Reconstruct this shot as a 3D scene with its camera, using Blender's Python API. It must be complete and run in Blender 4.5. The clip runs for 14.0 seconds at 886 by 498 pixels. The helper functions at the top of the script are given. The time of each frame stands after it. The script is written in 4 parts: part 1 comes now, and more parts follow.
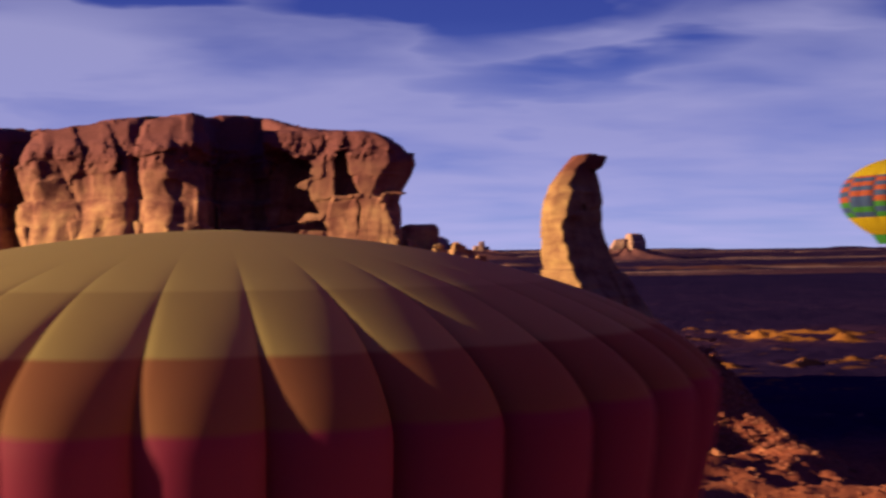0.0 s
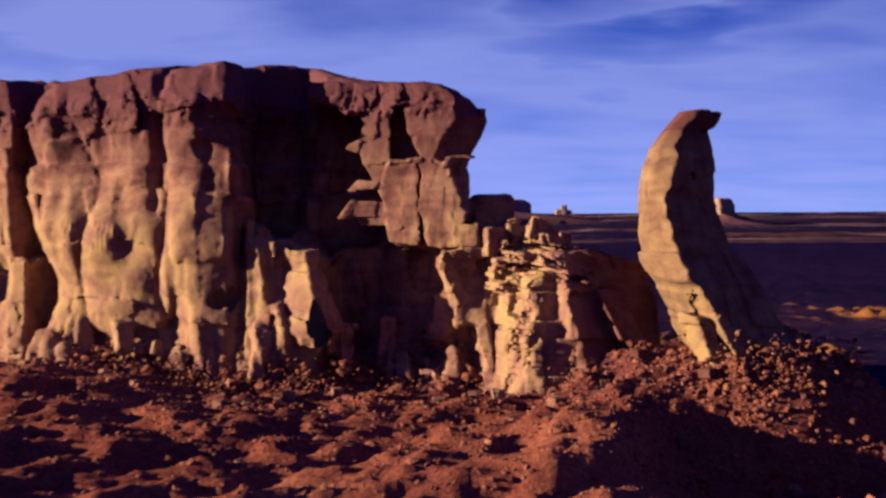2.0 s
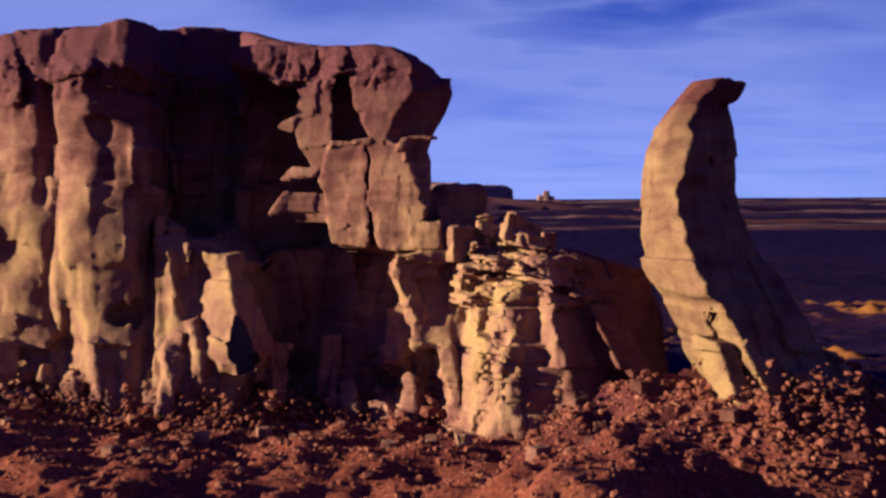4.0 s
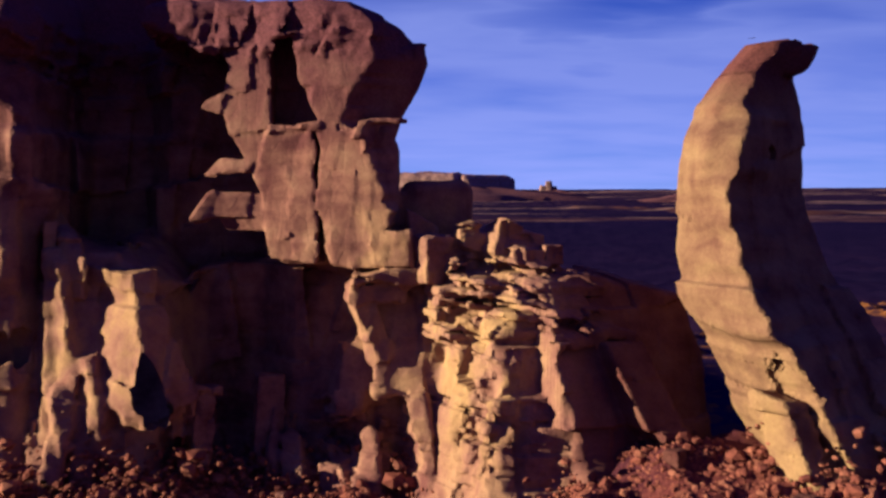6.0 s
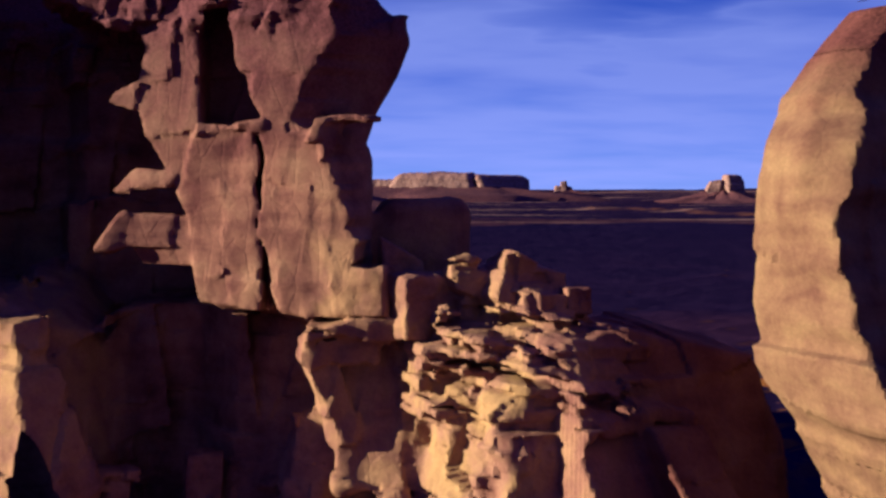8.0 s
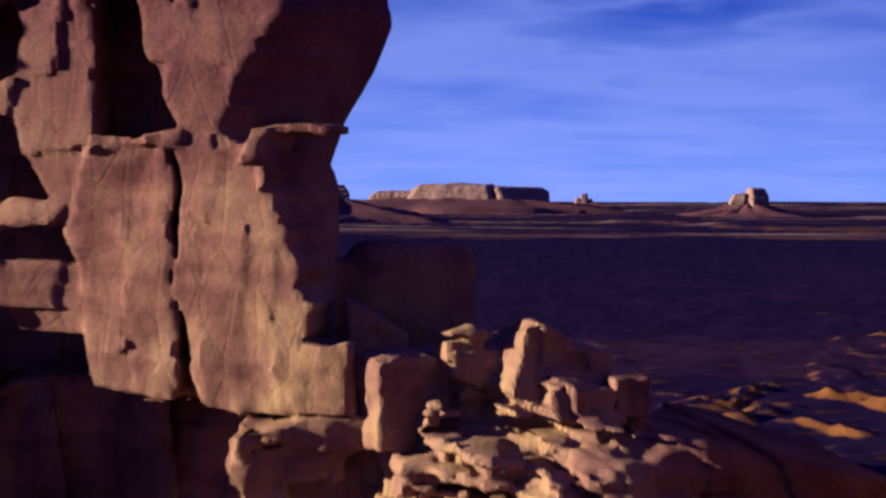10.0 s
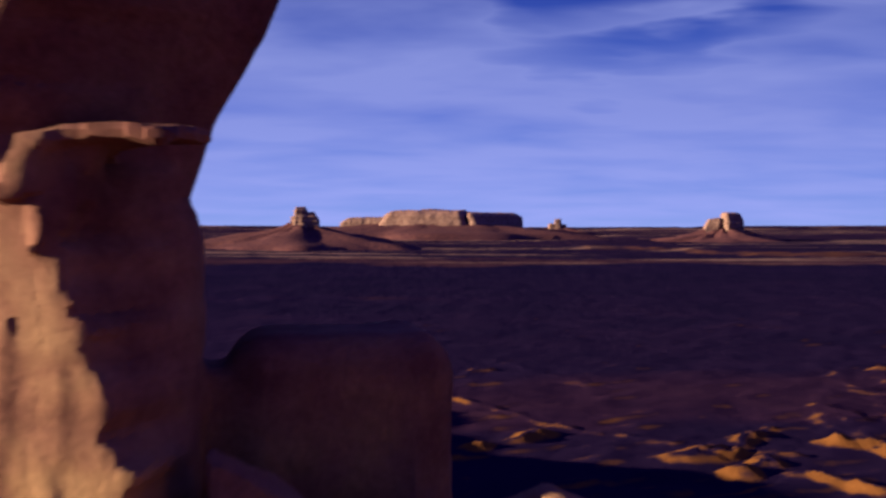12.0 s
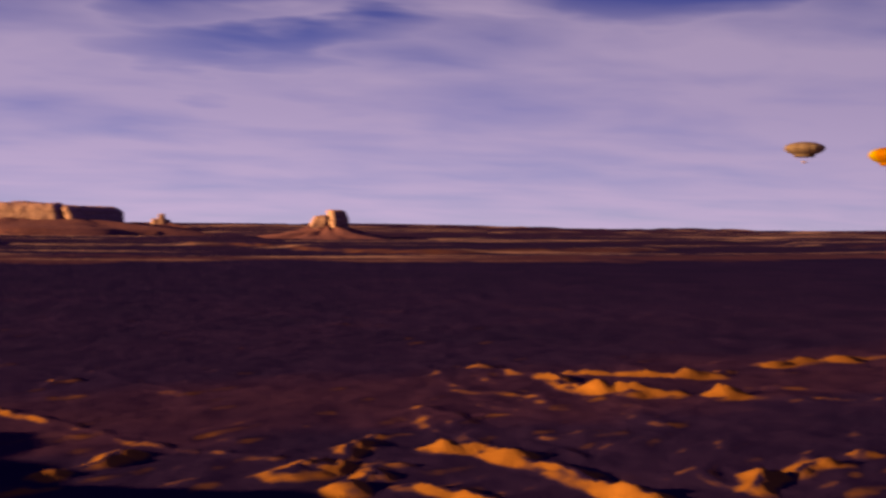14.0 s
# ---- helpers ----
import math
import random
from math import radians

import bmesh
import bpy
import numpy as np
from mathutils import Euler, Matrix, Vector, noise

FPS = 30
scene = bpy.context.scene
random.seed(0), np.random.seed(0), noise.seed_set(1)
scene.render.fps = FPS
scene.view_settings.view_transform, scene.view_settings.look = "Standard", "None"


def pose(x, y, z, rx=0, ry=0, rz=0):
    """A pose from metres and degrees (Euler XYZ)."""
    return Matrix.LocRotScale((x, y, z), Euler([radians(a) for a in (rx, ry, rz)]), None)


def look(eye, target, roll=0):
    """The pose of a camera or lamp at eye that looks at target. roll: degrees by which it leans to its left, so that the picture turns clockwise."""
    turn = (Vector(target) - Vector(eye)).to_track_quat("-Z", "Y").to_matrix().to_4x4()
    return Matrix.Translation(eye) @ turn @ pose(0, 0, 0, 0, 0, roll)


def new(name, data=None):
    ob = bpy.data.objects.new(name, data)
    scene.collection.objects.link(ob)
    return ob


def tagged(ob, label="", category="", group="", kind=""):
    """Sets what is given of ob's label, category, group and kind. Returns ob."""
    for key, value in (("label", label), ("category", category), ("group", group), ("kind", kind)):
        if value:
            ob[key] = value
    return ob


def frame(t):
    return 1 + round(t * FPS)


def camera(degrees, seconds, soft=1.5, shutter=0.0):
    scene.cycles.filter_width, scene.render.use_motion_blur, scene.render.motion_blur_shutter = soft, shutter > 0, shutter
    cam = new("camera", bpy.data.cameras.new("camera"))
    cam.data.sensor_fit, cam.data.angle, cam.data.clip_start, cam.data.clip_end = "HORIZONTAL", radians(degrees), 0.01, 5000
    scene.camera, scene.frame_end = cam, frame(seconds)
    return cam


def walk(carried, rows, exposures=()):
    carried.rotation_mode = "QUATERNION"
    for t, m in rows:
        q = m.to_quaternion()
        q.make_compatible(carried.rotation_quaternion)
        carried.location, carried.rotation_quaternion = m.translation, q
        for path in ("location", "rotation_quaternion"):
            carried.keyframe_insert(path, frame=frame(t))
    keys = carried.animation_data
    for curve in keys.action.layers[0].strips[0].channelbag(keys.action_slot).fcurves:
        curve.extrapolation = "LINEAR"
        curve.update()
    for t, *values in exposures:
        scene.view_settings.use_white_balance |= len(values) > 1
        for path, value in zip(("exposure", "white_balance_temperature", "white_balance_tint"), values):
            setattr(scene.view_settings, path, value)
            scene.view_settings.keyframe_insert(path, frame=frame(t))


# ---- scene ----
cam = camera(42.0, 14.0, soft=2.7, shutter=0.8)
PATH = [
    (0, (-18.73, -161.29, 72.52), (-10.098, -61.664, 72.993), -0.43),
    (0.5, (-17.33, -145.85, 73.73), (-13.252, -45.939, 73.144), 0.01),
    (1, (-15.36, -131.8, 74.68), (-13.607, -31.826, 73.12), 0.41),
    (1.5, (-13.72, -116.97, 75.42), (-12.736, -16.998, 73.196), 0.17),
    (2, (-12.01, -101.87, 76.21), (-10.45, -1.92, 73.414), 0.04),
    (2.5, (-10.08, -86.98, 76.54), (-7.76, 12.942, 73.404), 0.05),
    (3, (-8.52, -72.24, 77.14), (-5.463, 27.647, 73.617), -0.06),
    (5.5, (0.01, 0.0, 80.01), (2.961, 99.846, 75.299), 0.22),
    (6, (1.54, 13.91, 80.55), (4.438, 113.741, 75.566), 0.16),
    (6.5, (2.75, 26.45, 81.17), (5.427, 126.278, 76.038), 0.15),
    (7, (4.03, 39.41, 81.89), (6.429, 139.24, 76.676), 0.16),
    (9.5, (8.7, 93.11, 85.36), (9.024, 193.014, 80.938), 0.43),
    (10, (9.22, 104.19, 86.0), (9.186, 204.109, 81.867), 0.54),
    (10.5, (9.77, 115.46, 86.49), (9.485, 215.394, 82.924), 0.48),
    (11, (10.22, 126.75, 86.94), (9.836, 226.706, 83.941), 0.34),
    (11.5, (10.7, 137.73, 87.31), (10.7, 237.703, 84.912), 0.17),
    (12, (10.35, 149.7, 87.86), (12.663, 249.655, 85.97), 0.20),
    (12.5, (11.49, 161.69, 87.96), (17.878, 261.471, 86.548), 0.33),
    (13, (13.74, 172.67, 88.23), (27.452, 271.72, 87.179), 0.47),
    (13.5, (16.69, 181.51, 88.04), (43.864, 277.738, 86.776), 0.79),
    (14, (20.69, 189.07, 87.78), (55.924, 282.636, 85.885), 0.88),
]
# stops, kelvin, tint: warmer and pinker at both ends of the flight
EXPOSURES = [(0, 1.82, 6700, 33), (1.5, 1.72, 5500, 31), (3, 1.69, 5100, 31), (7, 1.62, 4950, 32), (10.5, 1.59, 4700, 32), (12.0, 1.68, 5450, 32), (12.5, 1.76, 6400, 33), (14, 1.88, 9300, 48)]
walk(cam, [(t, look(eye, target, roll)) for t, eye, target, roll in PATH], [(t, s, k, g) for t, s, k, g in EXPOSURES])

# ---------------------------------------------------------------- world, sun
SUN_TURN, SUN_RISE = 3.0, 11.0          # degrees south of west, degrees above the horizon
world = bpy.data.worlds.new("sky")
scene.world = world
world.use_nodes = True


def tree_of(owner):
    nt = owner.node_tree
    nt.nodes.clear()
    return nt


def nd(nt, kind, inputs=None, **props):
    n = nt.nodes.new(kind)
    for k, v in props.items():
        setattr(n, k, v)
    for k, v in (inputs or {}).items():
        if isinstance(v, bpy.types.NodeSocket):
            nt.links.new(v, n.inputs[k])
        else:
            n.inputs[k].default_value = v
    return n


def math_node(nt, op, a, b=0.0, c=0.0, clamp=False):
    n = nd(nt, "ShaderNodeMath", {0: a, 1: b, 2: c}, operation=op)
    n.use_clamp = clamp
    return n.outputs[0]


def ramp(nt, fac, stops, mode="LINEAR"):
    n = nd(nt, "ShaderNodeValToRGB", {0: fac})
    n.color_ramp.interpolation = mode
    el = n.color_ramp.elements
    while len(el) < len(stops):
        el.new(0.5)
    for e, (p, c) in zip(el, stops):
        e.position = p
        e.color = (*c, 1) if not isinstance(c, (int, float)) else (c, c, c, 1)
    return n.outputs[0]


def mix(nt, fac, a, b, mode="MIX"):
    n = nd(nt, "ShaderNodeMix", {0: fac, 6: a, 7: b}, data_type="RGBA", blend_type=mode)
    return n.outputs[2]


def noise_tex(nt, vec, scale, detail=4.0, rough=0.55, distort=0.0):
    return nd(nt, "ShaderNodeTexNoise", {"Vector": vec, "Scale": scale, "Detail": detail, "Roughness": rough, "Distortion": distort}).outputs[0]


def build_sky():
    nt = tree_of(world)
    out = nd(nt, "ShaderNodeOutputWorld")
    sky = nd(nt, "ShaderNodeTexSky", sky_type="NISHITA", sun_disc=False, sun_elevation=radians(SUN_RISE),
             sun_rotation=radians(270 - SUN_TURN), altitude=1600.0, air_density=1.0, dust_density=0.3, ozone_density=3.0)
    vec = nd(nt, "ShaderNodeTexCoord").outputs["Generated"]
    sep = nd(nt, "ShaderNodeSeparateXYZ", {0: vec})
    up = math_node(nt, "MAXIMUM", sep.outputs[2], 0.0)
    # the cloud sheet lies flat overhead: divide by the height of the ray
    den = math_node(nt, "ADD", up, 0.10)
    px = math_node(nt, "DIVIDE", sep.outputs[0], den)
    py = math_node(nt, "DIVIDE", sep.outputs[1], den)
    flat = nd(nt, "ShaderNodeCombineXYZ", {0: px, 1: py, 2: 0.0}).outputs[0]
    turned = nd(nt, "ShaderNodeMapping", {0: flat, 1: (1.3, 0.4, 0.0), 2: (0, 0, radians(20)), 3: (0.75, 1.0, 1.0)}).outputs[0]
    big = noise_tex(nt, turned, 0.55, 3.0, 0.5, 0.1)
    fine = noise_tex(nt, turned, 1.5, 4.0, 0.48, 0.25)
    wisps = math_node(nt, "MULTIPLY_ADD", fine, 0.85, math_node(nt, "MULTIPLY", big, 0.55))
    bearing = math_node(nt, "MULTIPLY", math_node(nt, "ARCTAN2", sep.outputs[0], sep.outputs[1]), 57.3)
    rise = math_node(nt, "MULTIPLY", math_node(nt, "ARCSINE", sep.outputs[2]), 57.3)
    rise = math_node(nt, "MULTIPLY_ADD", math_node(nt, "SUBTRACT", fine, 0.5), 13.0, rise)
    bearing = math_node(nt, "MULTIPLY_ADD", math_node(nt, "SUBTRACT", math_node(nt, "MULTIPLY_ADD", fine, 0.7, big), 0.85), 24.0, bearing)

    def patch(b0, r0, bw, rw):
        u = math_node(nt, "DIVIDE", math_node(nt, "SUBTRACT", bearing, b0), bw)
        v = math_node(nt, "DIVIDE", math_node(nt, "SUBTRACT", rise, r0), rw)
        r = math_node(nt, "ADD", math_node(nt, "MULTIPLY", u, u), math_node(nt, "MULTIPLY", v, v))
        return math_node(nt, "SUBTRACT", 1.0, r, clamp=True)

    gaps = 0.0
    for b0, r0, bw, rw in ((10.5, 9.4, 8.0, 2.0), (5.0, 12.6, 10.0, 2.6), (33.0, 12.6, 13.0, 2.6), (-7.0, 13.2, 6.0, 1.6), (-24.0, 14.0, 9.0, 2.0), (58.0, 13.0, 14.0, 3.0)):
        gaps = math_node(nt, "MAXIMUM", gaps, patch(b0, r0, bw, rw))
    puff = math_node(nt, "MAXIMUM", patch(21.5, 11.5, 4.5, 1.6), patch(-15.0, 10.0, 9.0, 3.0))
    low = ramp(nt, up, [(0.0, 0.14), (0.05, 0.20), (0.14, 0.24), (0.175, 0.19), (0.205, 0.05), (0.35, 0.0), (1.0, 0.0)])
    level = math_node(nt, "ADD", wisps, low)
    level = math_node(nt, "SUBTRACT", level, math_node(nt, "MULTIPLY", gaps, 0.34))
    level = math_node(nt, "MULTIPLY_ADD", puff, 0.12, level)
    cover = ramp(nt, level, [(0.56, 0.0), (0.78, 0.55), (1.0, 1.0)])
    haze = ramp(nt, up, [(0.0, (0.23, 0.336, 0.60)), (0.04, (0.14, 0.230, 0.54)), (0.10, (0.075, 0.134, 0.44)), (0.20, (0.022, 0.047, 0.26)), (0.35, (0.018, 0.021, 0.20)), (1.0, (0.054, 0.040, 0.33))])
    own = nd(nt, "ShaderNodeVectorMath", {0: sky.outputs[0], 3: 0.05}, operation="SCALE").outputs[0]
    clear = mix(nt, 0.85, own, haze)
    lit = ramp(nt, up, [(0.0, (0.31, 0.358, 0.60)), (0.10, (0.24, 0.280, 0.49)), (0.22, (0.25, 0.286, 0.46)), (0.45, (0.085, 0.090, 0.23)), (1.0, (0.10, 0.084, 0.29))])
    tone = mix(nt, math_node(nt, "MULTIPLY", cover, 0.85), clear, lit)
    # the sky is deeper away from the north
    fall = math_node(nt, "MULTIPLY_ADD", sep.outputs[1], 0.101, 0.263)
    bg = nd(nt, "ShaderNodeBackground", {0: tone, 1: fall})
    nt.links.new(bg.outputs[0], out.inputs[0])


build_sky()
sun = new("sun", bpy.data.lights.new("sun", "SUN"))
sun.data.energy, sun.data.angle, sun.data.color = 5.0, radians(0.6), (1.0, 0.82, 0.255)
a, e = radians(180 + SUN_TURN), radians(SUN_RISE)
TO_SUN = Vector((math.cos(a) * math.cos(e), math.sin(a) * math.cos(e), math.sin(e)))
sun.matrix_world = look(TO_SUN * 500, (0, 0, 0))


# ---------------------------------------------------------------- materials
def material(name):
    m = bpy.data.materials.new(name)
    m.use_nodes = True
    nt = tree_of(m)
    out = nd(nt, "ShaderNodeOutputMaterial")
    b = nd(nt, "ShaderNodeBsdfPrincipled")
    nt.links.new(b.outputs[0], out.inputs[0])
    pos = nd(nt, "ShaderNodeTexCoord").outputs["Object"]
    return m, nt, b, pos


def set_bump(nt, b, height, strength, distance):
    n = nd(nt, "ShaderNodeBump", {"Height": height, "Strength": strength, "Distance": distance})
    nt.links.new(n.outputs[0], b.inputs["Normal"])


def rock_material(name, dark, mid, pale, crust, crust_from, crust_to, bleach=76.0, sunned=0.92, lit_pale_along=None):
    """Bedded sandstone: pale and rusty beds, desert varnish running down, a dark crust near the top."""
    m, nt, b, pos = material(name)
    sep = nd(nt, "ShaderNodeSeparateXYZ", {0: pos})
    warp = noise_tex(nt, pos, 0.06, 4.0)
    z = math_node(nt, "MULTIPLY_ADD", warp, 9.0, sep.outputs[2])
    beds = noise_tex(nt, nd(nt, "ShaderNodeCombineXYZ", {0: 0.0, 1: 0.0, 2: z}).outputs[0], 0.4, 3.0, 0.6)
    blot = noise_tex(nt, pos, 0.16, 8.0, 0.6)
    tall = nd(nt, "ShaderNodeMapping", {0: pos, 3: (0.26, 0.26, 0.05)}).outputs[0]
    varnish = noise_tex(nt, tall, 1.0, 5.0, 0.6)
    grain = noise_tex(nt, pos, 2.4, 8.0, 0.7)
    base = ramp(nt, math_node(nt, "MULTIPLY_ADD", beds, 0.3, math_node(nt, "MULTIPLY", blot, 0.7)),
                [(0.38, dark), (0.5, mid), (0.62, pale)])
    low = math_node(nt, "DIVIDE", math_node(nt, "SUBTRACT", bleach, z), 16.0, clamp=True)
    # light painted in: paler along sunlit walls, little in the shaded bay
    if lit_pale_along:
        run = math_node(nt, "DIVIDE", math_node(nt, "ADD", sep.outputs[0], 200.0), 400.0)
        low = math_node(nt, "MULTIPLY", low, ramp(nt, run, [((px + 200) / 400, v) for px, v in lit_pale_along]))
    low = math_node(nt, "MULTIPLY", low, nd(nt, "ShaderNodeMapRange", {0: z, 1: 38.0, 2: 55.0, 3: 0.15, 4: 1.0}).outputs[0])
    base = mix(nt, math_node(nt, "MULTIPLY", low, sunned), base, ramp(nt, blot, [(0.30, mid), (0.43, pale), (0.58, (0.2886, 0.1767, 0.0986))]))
    stained_shaded = mix(nt, ramp(nt, varnish, [(0.55, 0.0), (0.75, 0.35)]), base, (dark[0] * 0.75, dark[1] * 0.7, dark[2] * 0.75, 1))
    if lit_pale_along:
        # shade of the eastern slab, painted in as a dark red tone
        slab_shade = ramp(nt, math_node(nt, "MULTIPLY_ADD", math_node(nt, "SUBTRACT", blot, 0.5), 0.05, run), [(0.560, 0.0), (0.574, 0.62)])
        stained_shaded = mix(nt, slab_shade, stained_shaded, (dark[0] * 0.55, dark[1] * 0.4, dark[2] * 0.4, 1))
    speck = mix(nt, 0.5, stained_shaded, ramp(nt, grain, [(0.3, 0.35), (0.7, 0.65)]), "OVERLAY")
    height = math_node(nt, "MULTIPLY_ADD", warp, 7.0, sep.outputs[2])
    top = math_node(nt, "DIVIDE", math_node(nt, "SUBTRACT", height, crust_from), crust_to - crust_from, clamp=True)
    col = mix(nt, top, speck, mix(nt, ramp(nt, grain, [(0.4, 0.0), (0.6, 1.0)]), (*crust, 1), (*[c * 1.7 for c in crust], 1)))
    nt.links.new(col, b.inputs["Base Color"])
    b.inputs["Roughness"].default_value = 0.93
    b.inputs["Specular IOR Level"].default_value = 0.04
    crack = nd(nt, "ShaderNodeTexVoronoi", {"Vector": nd(nt, "ShaderNodeMapping", {0: pos, 3: (1.0, 1.0, 0.45)}).outputs[0], "Scale": 0.32}, feature="DISTANCE_TO_EDGE").outputs[0]
    crack = ramp(nt, crack, [(0.0, 0.0), (0.06, 1.0)])
    rough = math_node(nt, "MULTIPLY_ADD", grain, 0.5, math_node(nt, "MULTIPLY_ADD", blot, 1.3, math_node(nt, "MULTIPLY", beds, 0.15)))
    rough = math_node(nt, "MULTIPLY_ADD", crack, 0.12, rough)
    set_bump(nt, b, rough, 0.5, 0.5)
    return m


# the x list puts sunlit paleness and the bay's shade into the colour
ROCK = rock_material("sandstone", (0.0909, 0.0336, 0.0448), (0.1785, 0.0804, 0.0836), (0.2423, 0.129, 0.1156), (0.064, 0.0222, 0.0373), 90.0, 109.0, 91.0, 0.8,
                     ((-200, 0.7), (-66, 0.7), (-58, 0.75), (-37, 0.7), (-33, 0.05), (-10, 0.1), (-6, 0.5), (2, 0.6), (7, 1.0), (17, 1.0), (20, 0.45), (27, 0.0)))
SPIRE_ROCK = rock_material("spire_sandstone", (0.0986, 0.0459, 0.0435), (0.1533, 0.0826, 0.0658), (0.1917, 0.1147, 0.0809), (0.0657, 0.0229, 0.0279), 95.0, 101.0, 66.0, 0.6)
# distance haze is mixed into these colours: paler, pinker rock for the buttes
HAZED_ROCK = rock_material("hazed_sandstone", (0.1258, 0.0651, 0.0782), (0.2072, 0.1178, 0.1428), (0.2664, 0.1612, 0.1904), (0.1776, 0.093, 0.1156), 120.0, 150.0, 0.0)


# talus tinted bluish to carry the same haze
HAZED_TALUS = rock_material("hazed_talus", (0.0518, 0.0211, 0.0476), (0.0925, 0.036, 0.0578), (0.1332, 0.0546, 0.068), (0.074, 0.031, 0.0544), 120.0, 150.0, 0.0)


def ground_material():
    m, nt, b, pos = material("desert_soil")
    sep = nd(nt, "ShaderNodeSeparateXYZ", {0: pos})
    y = math_node(nt, "MULTIPLY_ADD", noise_tex(nt, pos, 0.004, 3.0), 500.0, sep.outputs[1])
    x = sep.outputs[0]
    patch = noise_tex(nt, pos, 0.012, 6.0, 0.6)
    streak = noise_tex(nt, nd(nt, "ShaderNodeMapping", {0: pos, 3: (0.0012, 0.012, 0.01)}).outputs[0], 1.0, 5.0, 0.6)
    grain = noise_tex(nt, pos, 0.9, 8.0, 0.65)
    soil = ramp(nt, math_node(nt, "MULTIPLY_ADD", patch, 0.5, math_node(nt, "MULTIPLY", grain, 0.5)),
                [(0.36, (0.0621, 0.0156, 0.0216)), (0.5, (0.157, 0.0429, 0.0374)), (0.64, (0.2701, 0.0943, 0.0684))])
    # blue-black tones that put the basin's shade into the ground colour
    basin_shade = ramp(nt, math_node(nt, "MULTIPLY_ADD", patch, 0.6, math_node(nt, "MULTIPLY", streak, 0.4)),
                 [(0.40, (0.0088, 0.0058, 0.036)), (0.60, (0.013, 0.0075, 0.044)), (0.77, (0.030, 0.012, 0.028))])
    # shade is painted dark over the wide basin; bare orange earth shows on banks, and paler strips far out
    basin = ramp(nt, math_node(nt, "DIVIDE", y, 5000.0), [(0.085, 0.0), (0.105, 0.97), (0.44, 1.0), (0.452, 0.55), (0.475, 0.6), (0.485, 0.97), (0.8, 0.85)])
    # haze painted in: the soil turns mauve with distance
    far_haze = ramp(nt, math_node(nt, "DIVIDE", y, 5000.0), [(0.25, 0.0), (0.42, 0.8)])
    # the painted shade thins over the flat of the valley between the washes
    bare = math_node(nt, "MULTIPLY_ADD", noise_tex(nt, pos, 0.01, 4.0), 110.0, math_node(nt, "MULTIPLY_ADD", x, -0.12, sep.outputs[1]))
    bare = ramp(nt, math_node(nt, "DIVIDE", bare, 1000.0), [(0.655, 0.0), (0.68, 0.08), (0.80, 0.07), (0.85, 0.0)])
    basin = math_node(nt, "MULTIPLY", basin, math_node(nt, "SUBTRACT", 1.0, bare))
    soil = mix(nt, far_haze, soil, (0.0675, 0.03, 0.0451, 1))
    col = mix(nt, basin, soil, basin_shade)
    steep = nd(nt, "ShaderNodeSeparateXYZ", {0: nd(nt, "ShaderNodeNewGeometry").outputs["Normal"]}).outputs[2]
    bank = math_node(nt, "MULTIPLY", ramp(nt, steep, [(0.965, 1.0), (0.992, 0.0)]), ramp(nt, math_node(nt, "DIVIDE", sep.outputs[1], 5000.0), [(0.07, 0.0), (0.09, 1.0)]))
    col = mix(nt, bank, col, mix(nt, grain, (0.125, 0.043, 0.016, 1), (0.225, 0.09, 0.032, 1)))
    # far strips painted pale, like lit ground in haze
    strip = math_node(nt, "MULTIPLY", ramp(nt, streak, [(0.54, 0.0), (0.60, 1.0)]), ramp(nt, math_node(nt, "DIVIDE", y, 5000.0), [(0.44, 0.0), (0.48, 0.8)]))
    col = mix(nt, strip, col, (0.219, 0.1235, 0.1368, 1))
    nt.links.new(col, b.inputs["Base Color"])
    b.inputs["Roughness"].default_value = 0.95
    b.inputs["Specular IOR Level"].default_value = 0.0
    set_bump(nt, b, math_node(nt, "ADD", grain, math_node(nt, "MULTIPLY", patch, 2.0)), 0.8, 0.8)
    return m


SOIL = ground_material()


def rubble_material():
    m, nt, b, pos = material("rubble_stone")
    grain = noise_tex(nt, pos, 1.6, 7.0, 0.65)
    rnd = nd(nt, "ShaderNodeNewGeometry").outputs["Random Per Island"]
    col = mix(nt, 0.5, ramp(nt, rnd, [(0.0, (0.073, 0.0192, 0.0252)), (0.6, (0.1752, 0.0512, 0.0462)), (1.0, (0.292, 0.1216, 0.098))]),
              ramp(nt, grain, [(0.3, (0.073, 0.0192, 0.0252)), (0.7, (0.2409, 0.08, 0.0665))]))
    nt.links.new(col, b.inputs["Base Color"])
    b.inputs["Roughness"].default_value = 0.95
    b.inputs["Specular IOR Level"].default_value = 0.1
    set_bump(nt, b, grain, 0.8, 0.4)
    return m


RUBBLE = rubble_material()


# ---------------------------------------------------------------- tools for rock
LATTICE = np.random.RandomState(7).rand(64, 64, 64).astype(np.float32)


